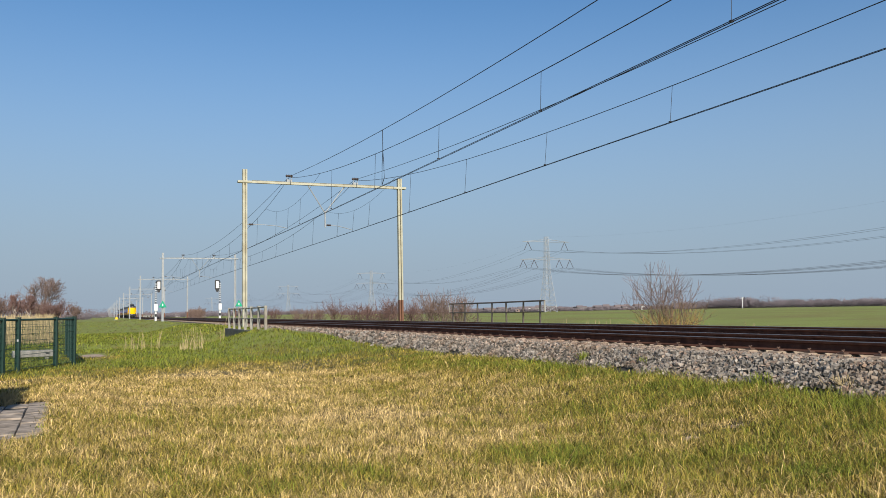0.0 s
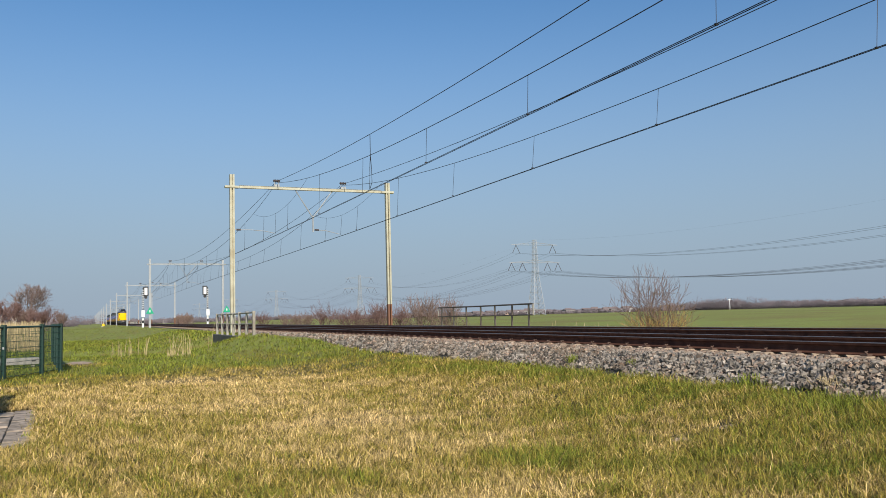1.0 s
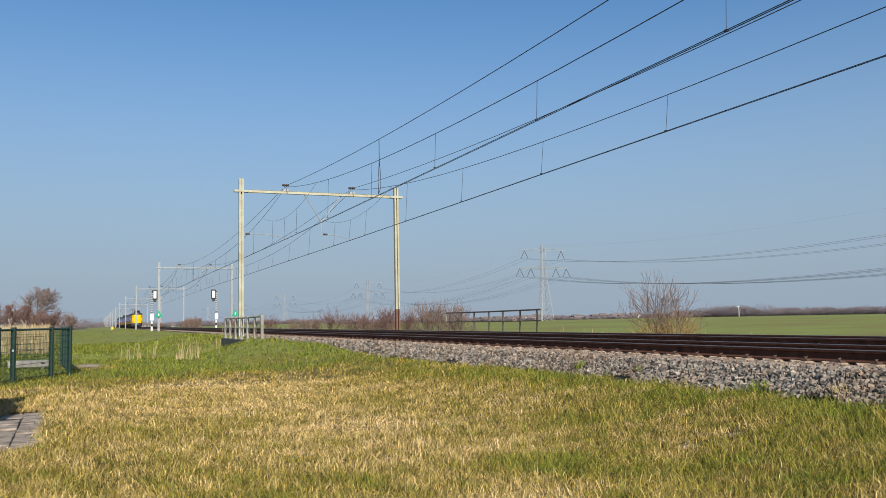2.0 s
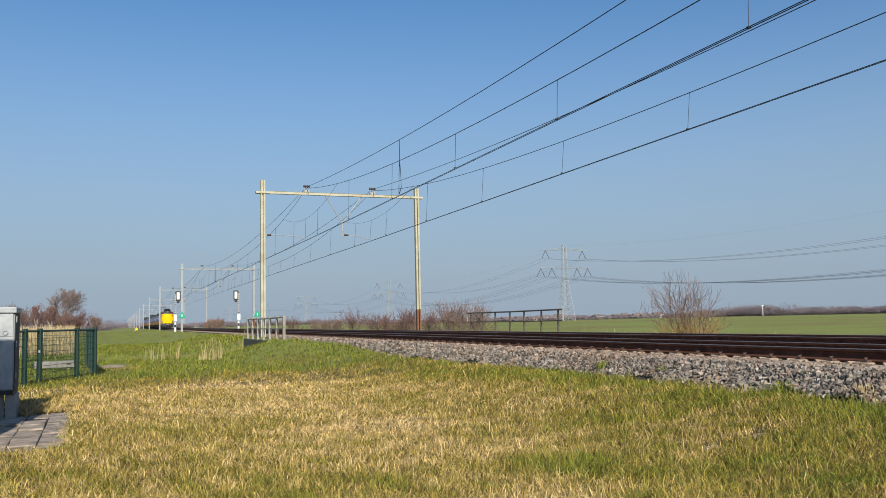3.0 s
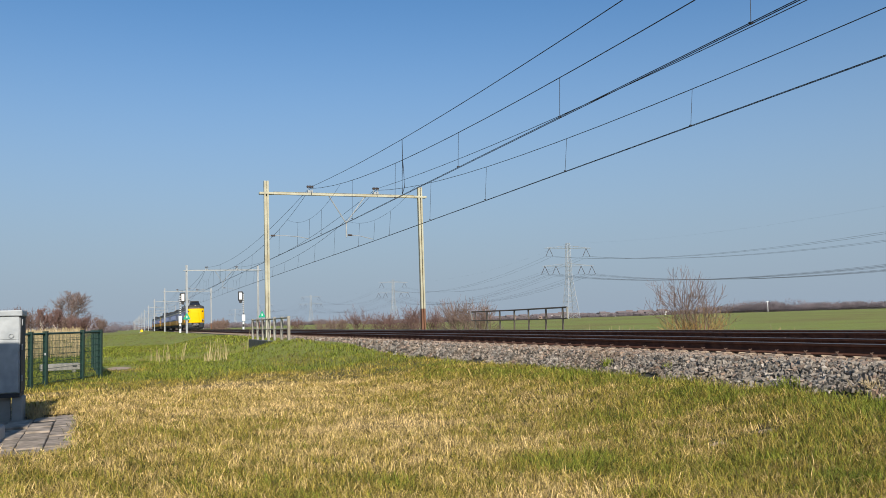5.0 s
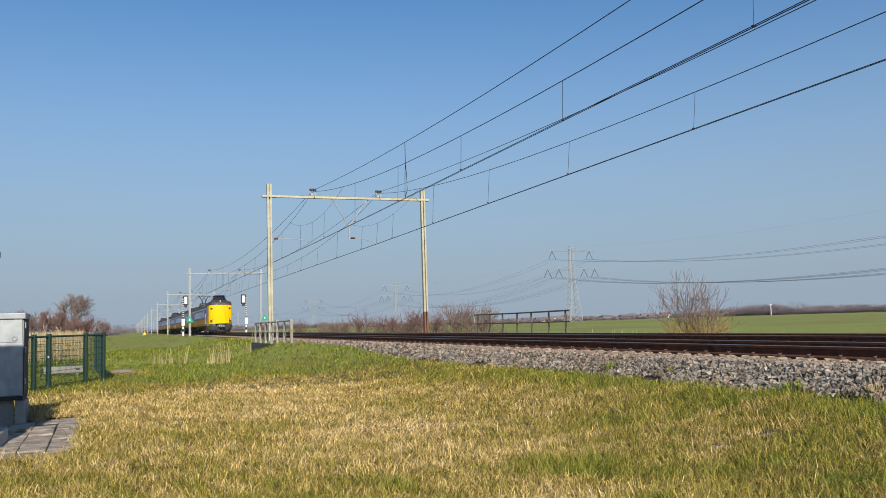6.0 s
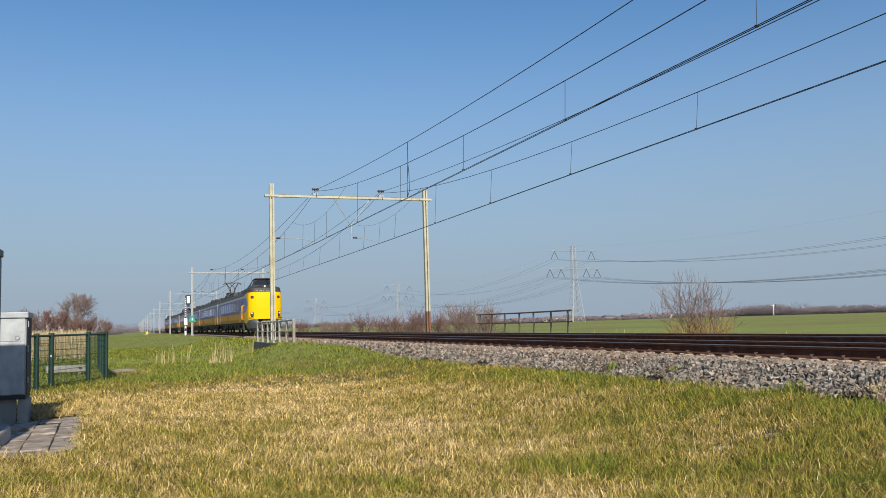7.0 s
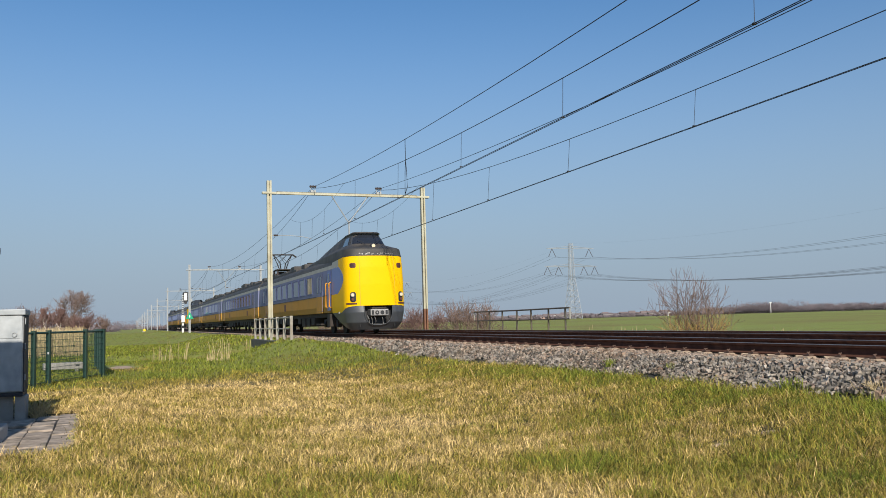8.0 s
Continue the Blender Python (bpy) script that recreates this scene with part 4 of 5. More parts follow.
def carriage_body(car, y0, y1, roof_from=None):
    part("lower_side", extrude_y(bmesh.new(), band(1.02, 1.858), y0, y1), T_SIDEYEL, car, "grimy yellow lower body, toned down as the shaded side")
    part("upper_side", extrude_y(bmesh.new(), band(1.862, 3.098), y0, y1), T_SIDEBLUE, car, "grey-blue window band")
    part("cornice", extrude_y(bmesh.new(), band(3.102, 3.278), y0, y1), T_WHITE, car, "off-white stripe under the roof")
    part("roof", extrude_y(bmesh.new(), band(3.282, 3.88), roof_from or y0, y1), T_ROOF, car, "sooty ribbed carriage roof", False)
    line = bmesh.new()
    for s in (-1, 1):
        box(line, min(s * 1.42, s * 1.432), max(s * 1.42, s * 1.432), y0, y1, 1.84, 1.88)
    part("waist_line", line, T_ROOF, car, "dark waist line")
    part("underframe", boxed(-1.2, 1.2, y0 + 0.3, y1 - 0.3, 0.80, 1.018), T_UNDER, car)
    rs = random.Random(int(y1 * 10))
    for k in range(int((y1 - y0) / 1.7)):
        yy = y0 + 4.9 + k * 1.25
        if yy > y1 - 5.2:
            break
        if rs.random() < 0.85:
            part("equipment_box", boxed(-1.25, 1.25, yy, yy + rs.uniform(0.6, 1.1), rs.uniform(0.34, 0.55), 0.799, bevel=0.02), T_UNDER, car)
    yy = (roof_from or y0) + 0.4
    while yy < y1 - 1.9:   # roof gear: humped boxes, vents and a cable duct
        n, wide, top = rs.uniform(0.7, 1.7), rs.uniform(0.45, 0.95), 3.96 + rs.uniform(0, 0.24)
        part("roof_box", boxed(-wide, wide, yy, yy + n, 3.62, top, bevel=0.06), T_ROOF, car)
        if rs.random() < 0.45:
            part("roof_vent", boxed(-0.3, 0.3, yy + 0.1, yy + 0.5, top + 0.002, top + rs.uniform(0.06, 0.14), bevel=0.03), T_UNDER, car)
        yy += n + rs.uniform(0.2, 0.9)
    part("cable_duct", boxed(-1.08, -0.94, (roof_from or y0) + 0.3, y1 - 0.3, 3.60, 3.80, bevel=0.02), T_ROOF, car)


def pantograph(car, y):
    p = part("pantograph", boxed(-0.55, 0.55, y - 0.95, y + 0.95, 4.42, 4.47), T_UNDER, car, "dark raised pantograph")
    for x in (-0.5, 0.5):
        for k in (-0.75, 0.75):
            part("insulator", tubed([(x, y + k, 3.80), (x, y + k, 4.42)], 0.075, 8), M_INSUL, p)
        for k in (-1, 1):
            part("lower_arm", tubed([(x * 0.35, y + 0.25 * k, 4.48), (x * 0.6, y + 0.6 * k, 4.95)], 0.04, 6), T_UNDER, p)
            part("upper_arm", tubed([(x * 0.6, y + 0.6 * k, 4.95), (x * 1.3, y + 0.1 * k, 5.54)], 0.03, 6), T_UNDER, p)
            part("stay", tubed([(x * 0.6, y + 0.6 * k, 4.95), (-x * 0.5, y + 0.1 * k, 5.52)], 0.016, 5), T_UNDER, p)
    for k in (-0.17, 0.17):
        part("collector_head", tubed([(-0.98, y + k, 5.40), (-0.74, y + k, 5.57), (0.74, y + k, 5.57), (0.98, y + k, 5.40)], 0.035, 6), T_UNDER, p)


def build_cab_car():
    car = thing("train_cab_carriage", "yellow and blue electric train cab carriage with a raised dark cab", "train", group="train carriages")
    build_nose(car)
    carriage_body(car, 3.0, 26.7, 13.5)
    part("roof_core", extrude_y(bmesh.new(), band(3.282, 3.66), 3.0, 13.49), T_ROOF, car)
    for s in (-1, 1):   # the driver's door with its handrails
        x = s * 1.425
        dd = part("cab_door", boxed(min(x, x + s * 0.012), max(x, x + s * 0.012), 3.25, 3.95, 1.12, 3.02), T_BLUE, car, "blue driver's door")
        part("cab_door_window", boxed(min(x, x + s * 0.02), max(x, x + s * 0.02), 3.42, 3.78, 2.25, 2.9, bevel=0.008), M_GLASS, dd)
        for yy in (3.20, 3.92):
            part("handrail", tubed([(x, yy, 1.25), (x + s * 0.09, yy, 1.3), (x + s * 0.09, yy, 2.42), (x, yy, 2.47)], 0.03, 6), T_ORANGE, car, "orange grab rail")
        part("cab_step", boxed(min(s * 1.1, s * 1.46), max(s * 1.1, s * 1.46), 3.3, 3.9, 0.35, 0.95), T_UNDER, car)
        part("side_vent", boxed(min(x, x + s * 0.012), max(x, x + s * 0.012), 15.4, 15.95, 1.3, 1.7), T_DARKRED, car, "dark side grille")
    door_pair(car, 5.75, 1.4)
    door_pair(car, 24.0, 1.4)
    for k in range(8):
        window_pair(car, 8.2 + 1.93 * k, 2.08, 2.92, 0.64, T_FRAME)
    bogie(car, 3.7 + 0.6)
    bogie(car, 23.0)
    part("gangway", boxed(-0.8, 0.8, 26.702, 27.05, 1.0, 3.5, bevel=0.05), M_RUBBER, car)
    return car


def build_carriage():
    car = thing("train_carriage", "yellow and blue electric train carriage with a row of windows", "train", group="train carriages")
    carriage_body(car, 0.3, 26.2)
    door_pair(car, 2.6, 1.4)
    door_pair(car, 23.9, 1.4)
    for k in range(10):
        window_pair(car, 4.85 + 1.85 * k, 2.08, 2.92, 0.64, T_FRAME)
    for s in (-1, 1):
        x = s * 1.425
        for yy in (6.0, 18.5):
            part("side_vent", boxed(min(x, x + s * 0.012), max(x, x + s * 0.012), yy, yy + 0.55, 1.3, 1.7), T_DARKRED, car, "dark side grille")
    bogie(car, 4.0)
    bogie(car, 22.5)
    part("gangway", boxed(-0.8, 0.8, 26.202, 26.5, 1.0, 3.5, bevel=0.05), M_RUBBER, car)
    part("gangway", boxed(-0.8, 0.8, 0.0, 0.298, 1.0, 3.5, bevel=0.05), M_RUBBER, car)
    return car


CAB_CAR, MID_CAR = build_cab_car(), build_carriage()
# carriage, distance of its origin behind the train's tip, turned round or not
TRAIN = [(CAB_CAR, 0.0, 0), (MID_CAR, 27.05, 0), (copy_thing(MID_CAR, pose(0, 0, 0)), 53.55, 0), (copy_thing(CAB_CAR, pose(0, 0, 0)), 107.1, 180),
         (copy_thing(CAB_CAR, pose(0, 0, 0)), 107.5, 0), (copy_thing(MID_CAR, pose(0, 0, 0)), 134.55, 0), (copy_thing(CAB_CAR, pose(0, 0, 0)), 188.1, 180)]
pantograph(CAB_CAR, 24.6)   # only the leading carriage has one raised


def tip(t):
    """Where the train's tip stands along the line at t seconds."""
    return 319.2 - 37.025 * t + 0.2027 * t * t - 0.2 * t / 8


# ---- signals, signs and railings by the line ----
def build_signal(name, x, y, side):
    s = thing(name, "black and white banded railway signal post with a white-backed head", "railway signal", group="railway signals", at=(x, y, 0))
    part("footing", boxed(-0.3, 0.3, -0.3, 0.3, -1.0, -0.42, bevel=0.03), M_CONC, s)
    post = part("post", tubed([(0, 0, -0.45), (0, 0, 5.6)], 0.075, 10), M_BLACK, s)
    for k in range(9):
        z = 2.55 + k * 0.33
        part("white_band", tubed([(0, 0, z), (0, 0, z + 0.15)], 0.082, 10), M_WHITE, post)
    part("white_sleeve", tubed([(0, 0, 0.75), (0, 0, 2.3)], 0.14, 10), M_WHITE, post)
    part("black_sleeve", tubed([(0, 0, 0.35), (0, 0, 0.74)], 0.13, 10), M_BLACK, post)
    part("white_base", tubed([(0, 0, -0.42), (0, 0, 0.349)], 0.14, 10), M_WHITE, post)
    part("relay_box", boxed(-0.24, 0.24, -0.36, -0.15, 1.25, 2.25, bevel=0.02), M_WHITE, s, "white relay box")
    hx = 0.40 * side
    part("bracket", tubed([(0, 0, 4.6), (hx, 0, 4.6)], 0.05, 8), M_BLACK, s)
    hood = bmesh.new()
    box(hood, hx - 0.36, hx + 0.36, -0.05, 0.12, 4.35, 5.82, bevel=0.08)
    h = part("signal_head", hood, M_BLACK, s, "black signal head")
    part("back_plate", boxed(hx - 0.21, hx + 0.21, -0.11, -0.052, 4.55, 5.62, bevel=0.02), M_WHITE, h, "white back of the signal head")
    part("lower_lamp", tubed([(hx, -0.1, 4.20), (hx, 0.12, 4.20)], 0.22, 12), M_BLACK, h)
    bm = bmesh.new()
    for k in range(18):
        z = -0.4 + 0.33 * k
        tube(bm, [(-0.16, 0.14, z), (0.16, 0.14, z)], 0.014, 5)
    for xx in (-0.16, 0.16):
        tube(bm, [(xx, 0.14, -0.45), (xx, 0.14, 5.5)], 0.018, 5)
    part("ladder", bm, M_GALV, s)


build_signal("railway_signal", 7.65, 131.5, 1)
build_signal("railway_signal", 16.9, 130.5, -1)


def build_triangle_sign(x, y, z):
    s = thing("triangle_sign", "green triangular marker board with a white symbol on a portal mast", "sign", group="green marker boards", at=(x, y, z))
    bm = bmesh.new()
    v = [bm.verts.new(p) for p in ((-0.52, 0, 0), (0.52, 0, 0), (0, 0, 0.95), (-0.52, 0.03, 0), (0.52, 0.03, 0), (0, 0.03, 0.95))]
    for f in ((0, 1, 2), (5, 4, 3), (0, 3, 4, 1), (1, 4, 5, 2), (2, 5, 3, 0)):
        bm.faces.new([v[i] for i in f])
    b = part("board", bm, M_SIGNGREEN, s)
    part("symbol", boxed(-0.06, 0.06, -0.006, -0.001, 0.18, 0.52), M_WHITE, b)
    part("clamp", boxed(-0.05, 0.05, 0.031, 0.1, 0.3, 0.4), M_GALV, s)


build_triangle_sign(MAST_A, PORTAL + SPAN - 0.24, 1.62)
build_triangle_sign(MAST_B + 0.5, PORTAL + SPAN - 0.24, 1.62)


def build_railing(name, x, y0, y1, top, base, mat, n, label, lean=0.0, w=0.055, loop=0.0):
    r = thing(name, label, "railing", group="bridge railings", at=(x, 0, 0))
    for z in (top, top - 0.46):
        part("rail", tubed([(0, y0, z), (0, (y0 + y1) / 2, z - 0.015), (0, y1, z)], 0.034 if z == top else 0.026, 8), mat, r)
    if loop:   # the rails' ends are joined by an upright tube
        for y in (y0, y1):
            part("end_loop", tubed([(0, y, top - 0.46), (0, y, top)], 0.036, 8), M_OLDSTEEL, r, "bare grey steel end tube")
    rs = random.Random(n)
    for k in range(n):
        y = y0 + loop + (y1 - y0 - 2 * loop) * k / (n - 1)
        d = lean * rs.uniform(-1, 1)
        bm = bmesh.new()
        box(bm, -w, w, y - w, y - w + 0.012, base, top)
        box(bm, -w, -w + 0.012, y - w + 0.014, y + w, base, top)
        if not loop:
            box(bm, -0.06, 0.06, y - 0.06, y + 0.06, top - 0.02, top + 0.06)
        for v in bm.verts:
            v.co.y += d * (v.co.z - base)
            if v.co.z > base + 0.3 and k == 1:
                v.co.x += 0.03
        part("post", bm, mat, r)


build_railing("culvert_railing", 6.2, 33.9, 44.2, 0.80, -0.22, M_OLDSTEEL, 7, "weathered grey steel railing over the culvert", 0.02)
build_railing("culvert_railing", 17.0, 30.1, 40.2, 0.87, -0.75, M_DARKRAIL, 7, "dark steel railing on the far side of the culvert", 0.05, 0.03, 0.4)


def build_culvert():
    c = thing("culvert_headwall", "dark mossy concrete culvert headwall below the railing", "headwall", kind="structure")
    part("wall", boxed(6.06, 6.36, 33.4, 44.8, -2.0, -0.20, bevel=0.03), M_DARKCONC, c)
    c2 = thing("culvert_headwall", "dark concrete culvert headwall across the tracks", "headwall", kind="structure")
    part("wall", boxed(16.9, 17.2, 29.8, 40.5, -2.2, -0.75, bevel=0.03), M_DARKCONC, c2)


build_culvert()

# ---- fence, cabinet, paving ----
def fence_run(f, a, b, posts, z0=-0.9, z1=0.5):
    a, b = Vector((*a, 0)), Vector((*b, 0))
    d = (b - a).normalized()
    n = d.cross(Vector((0, 0, 1)))
    for k in posts:
        p = a + (b - a) * k
        q = part("post", boxed(-0.05, 0.05, -0.05, 0.05, z0 - 0.1, z1 + 0.02, bevel=0.008), M_GREENPAINT, f)
        q.matrix_basis = Matrix.Translation(p) @ Matrix.Rotation(math.atan2(d.y, d.x), 4, "Z")
        cap = part("cap", boxed(-0.056, 0.056, -0.056, 0.056, z1 + 0.022, z1 + 0.05, bevel=0.006), M_GREENPAINT, q)
    length = (b - a).length
    mesh_bm = bmesh.new()
    m = 0
    while m * 0.05 < length:
        p = a + d * (m * 0.05)
        tube(mesh_bm, [p + Vector((0, 0, z0 + 0.08)), p + Vector((0, 0, z1 - 0.02))], 0.0035, 4, caps=False)
        m += 1
    for k in range(8):
        z = z0 + 0.1 + k * (z1 - z0 - 0.13) / 7
        for o in (-0.008, 0.008):
            tube(mesh_bm, [a + n * o + Vector((0, 0, z)), b + n * o + Vector((0, 0, z))], 0.005, 4, caps=False)
    tagged(part("wire_mesh", mesh_bm, M_GREENPAINT, f, "dark green welded wire mesh"), kind="stuff")
    part("top_rail", tubed([a + Vector((0, 0, z1 - 0.02)), b + Vector((0, 0, z1 - 0.02))], 0.028, 6), M_GREENPAINT, f)


def build_fence():
    f = thing("mesh_fence", "dark green welded-mesh fence with square posts on grass", "fence", kind="")
    fence_run(f, (-0.73, 27.34), (-1.98, 24.17), (0, 0.36, 1.0))
    fence_run(f, (-1.98, 24.17), (-3.9, 19.6), (0.15, 0.55, 1.0))
    fence_run(f, (-0.73, 27.34), (-1.16, 33.6), (0.02, 0.3, 0.6, 1.0))
    fence_run(f, (-1.16, 33.6), (-6.0, 35.0), (0.33, 0.66, 1.0))
    g = bmesh.new()
    box(g, -2.0, -1.96, 24.1, 24.15, -0.08, -0.02)
    part("lock", g, M_GALV, f)


build_fence()


def build_cabinet():
    c = thing("equipment_cabinet", "weathered grey metal trackside cabinet on concrete feet", "cabinet", at=(-1.60, 15.0, 0))
    w = 1.35
    body = bmesh.new()
    box(body, -w, 0, 0.02, 0.62, -0.44, 0.80, bevel=0.012)
    b = part("body", body, M_CABTOP, c)
    part("roof", boxed(-w - 0.03, 0.03, -0.03, 0.66, 0.802, 0.90, bevel=0.015), M_CABTOP, c)
    d = part("upper_panel", boxed(-w + 0.02, -0.02, -0.004, 0.018, 0.43, 0.795, bevel=0.004), M_CABTOP, c, "pale zinc upper panel")
    part("lower_panel", boxed(-w + 0.02, -0.02, -0.004, 0.018, -0.42, 0.426, bevel=0.004), M_CABTOP, c, "pale weathered zinc lower panel")
    ring = bmesh.new()
    pts = [(-0.13 + 0.035 * math.cos(a), -0.012, 0.49 + 0.035 * math.sin(a)) for a in lin(0, 2 * math.pi, 16)]
    tube(ring, pts, 0.008, 5, caps=False)
    part("ring_handle", ring, M_GALV, d, "round metal pull ring")
    part("sticker", boxed(-0.52, -0.42, -0.008, -0.0045, 0.60, 0.69), M_WHITE, d, "white label")
    part("text_bar", boxed(-0.505, -0.435, -0.0105, -0.0085, 0.63, 0.655), M_BLACK, d)
    k = part("padlock", boxed(-0.50, -0.44, -0.035, -0.005, 0.00, 0.10, bevel=0.01), M_YELLOW, c, "yellow padlock")
    part("shackle", tubed([(-0.49, -0.02, 0.1), (-0.49, -0.02, 0.15), (-0.45, -0.02, 0.15), (-0.45, -0.02, 0.1)], 0.008, 6), M_BLACK, k)
    # near-black sheet across the whole right side face
    part("seal", boxed(0.001, 0.012, 0.015, 0.625, -0.43, 0.80), M_RUBBER, c, "black sheet over the cabinet's right side")
    for z in (-0.25, 0.25, 0.65):
        part("hinge", boxed(0.0125, 0.03, 0.05, 0.09, z, z + 0.1, bevel=0.004), M_GALV, c)
    part("base_frame", boxed(-w, 0, 0.0, 0.62, -0.50, -0.442), M_RUBBER, c)
    for x in (-w, -0.12):
        part("foot", boxed(x, x + 0.15, 0.04, 0.58, -1.0, -0.502, bevel=0.015), M_CONC, c, "rough concrete foot")
    part("kick_plate", boxed(-w + 0.17, -0.14, 0.10, 0.13, -0.95, -0.505), M_CONC, c)


build_cabinet()


def build_paving():
    p = thing("slab_path", "worn concrete slab path with dirty joints beside the cabinet", "paving", kind="structure", at=(-0.60, 10.9, -0.90), rz=1.8)
    part("joint_fill", boxed(-2.3, 0.0, -0.02, 4.55, -0.06, -0.004), M_DARK_GAPS, p)
    rs = random.Random(8)
    y = 0.0
    for row in range(8):
        h = 0.55 + 0.05 * (row % 2)
        off = 0.0
        for col in range(6):
            wdt = 0.335
            bm = bmesh.new()
            j = rs.uniform(-0.07, 0.07)
            box(bm, -off - wdt + rs.uniform(0.002, 0.010), -off - rs.uniform(0.002, 0.010), y + 0.007 + j * (row > 0), y + h - 0.007 + j, -0.05, 0.022, bevel=0.012)
            s = part("slab", bm, M_SLAB, p)
            s.matrix_basis = pose(0, 0, rs.uniform(-0.010, 0.006), rs.uniform(-0.4, 0.4), rs.uniform(-0.8, 0.8), rs.uniform(-0.3, 0.3))
            off += wdt
        y += h


build_paving()


def build_tall_cabinet():
    p = thing("tall_cabinet", "tall grey switchgear cabinet on a concrete base beside the paving", "cabinet", at=(-1.685, 11.2, 0))
    part("body", boxed(-1.3, 0, 0.0, 1.6, -0.70, 1.60, bevel=0.012), M_CABLOW, p)
    part("roof", boxed(-1.33, 0.02, -0.02, 1.62, 1.602, 1.70, bevel=0.012), M_BLACK, p, "dark roof")
    part("door", boxed(-1.25, -0.05, -0.012, -0.001, -0.6, 1.54, bevel=0.004), M_CABLOW, p)
    part("base", boxed(-1.36, 0.14, -0.06, 1.66, -1.0, -0.702, bevel=0.03), M_CONC, p, "rough concrete base")


build_tall_cabinet()


def build_cover_slab():
    s = thing("concrete_trough", "pale concrete cable trough lid lying on the grass inside the fence", "trough", at=(-2.35, 31.6, -0.9), rz=8)
    part("lid", boxed(-0.40, 0.85, -0.3, 0.3, 0.10, 0.32, bevel=0.02), M_CONC, s)
    for x in (-0.3, 0.6):
        part("block", boxed(x, x + 0.1, -0.25, 0.25, -0.05, 0.098), M_CONC, s)
        part("lifting_eye", boxed(x, x + 0.12, -0.31, -0.302, 0.2, 0.24), M_BLACK, s)


build_cover_slab()


def build_yellow_box():
    s = thing("yellow_marker_box", "small yellow trackside box on a pale plinth", "trackside box", at=(4.9, 298.0, -0.9))
    part("box", boxed(-0.4, 0.4, -0.3, 0.3, 0.35, 1.0, bevel=0.05), M_YELLOW, s)
    part("plinth", boxed(-0.7, 0.7, -0.5, 0.5, -0.1, 0.348, bevel=0.05), M_CONC, s)
    part("lid", boxed(-0.25, 0.25, -0.2, 0.2, 1.002, 1.2, bevel=0.05), M_YELLOW, s)


build_yellow_box()


# ---- bare trees, shrubs and reeds ----
def grow(rs, start, way, length, radius, depth, out, wander=0.25, fork=(2, 4), shrink=0.68, upward=0.12):
    """A limb in a few bent lengths, and the limbs that fork from it."""
    p, d = np.array(start, float), np.array(way, float)
    d = d / np.linalg.norm(d)
    n = 4 if depth > 1 else 3
    for k in range(n):
        r0, r1 = radius * (1 - 0.45 * k / n), radius * (1 - 0.45 * (k + 1) / n)
        d = d + rs.normal(0, wander, 3) * 0.5 + np.array([0, 0, upward])
        d = d / np.linalg.norm(d)
        q = p + d * length / n
        out.append((depth, *p, *q, r0, r1))
        p = q
        if depth > 0 and k >= 1:
            for _ in range(rs.randint(*fork) if k == n - 1 else rs.randint(1, 2 + (fork[1] > 3))):
                side = d + rs.normal(0, 0.50, 3)
                grow(rs, p, side, length * shrink * rs.uniform(0.75, 1.2), r1 * 0.62, depth - 1, out, wander, fork, shrink, upward)


def limbs(name, segs, mat, parent, thick=0.0):
    s = np.array([g[1:] for g in segs], float)
    a, b, r0, r1 = s[:, 0:3], s[:, 3:6], s[:, 6:7], s[:, 7:8]
    r0, r1 = np.maximum(r0, thick), np.maximum(r1, thick * 0.8)
    d = b - a
    d /= np.linalg.norm(d, axis=1)[:, None] + 1e-9
    u = np.cross(d, np.where(np.abs(d[:, 2:3]) > 0.9, [[1.0, 0, 0]], [[0, 0, 1.0]]))
    u /= np.linalg.norm(u, axis=1)[:, None] + 1e-9
    v = np.cross(d, u)
    ring = []
    for c, r in ((a, r0), (b, r1)):
        for k in range(3):
            t = math.pi / 1.5 * k
            ring.append(c + r * (math.cos(t) * u + math.sin(t) * v))
    V = np.stack(ring, 1)
    i = (np.arange(len(s)) * 6)[:, None]
    F = np.concatenate([i + [k, (k + 1) % 3, 3 + (k + 1) % 3, 3 + k] for k in range(3)], 1).reshape(-1, 4)
    return raw(name, V.reshape(-1, 3), F, mat, parent)


def build_shrub(name, label, x, y, z, height, spread, stems, depth, mat, stem_mat, seed, thick=0.01, fork=(2, 4), group="", shrink=0.66):
    rs = np.random.RandomState(seed)
    t = thing(name, label, "shrub", group, at=(x, y, z))
    segs = []
    for k in range(stems):
        a = rs.uniform(0, 6.28)
        tilt = spread * rs.uniform(0.1, 1.0)
        base = (0.09 * height * spread * math.cos(a), 0.09 * height * spread * math.sin(a), -0.05)
        grow(rs, base, (tilt * math.cos(a), tilt * math.sin(a), 1), height * rs.uniform(0.40, 0.52), 0.010 * height, depth, segs, 0.16, fork, shrink, 0.12)
    limbs("trunk", [g for g in segs if g[0] >= depth], stem_mat, t, thick)
    limbs("crown", [g for g in segs if g[0] < depth], mat, t, thick * 0.6)
    return t


build_shrub("willow_shrub", "tall leafless willow shrub with yellowish shoots beyond the tracks", 24.2, 31.3, -1.75, 3.75, 0.56, 12, 3, M_TWIG, M_WILLOW, 23, 0.012, (2, 3))


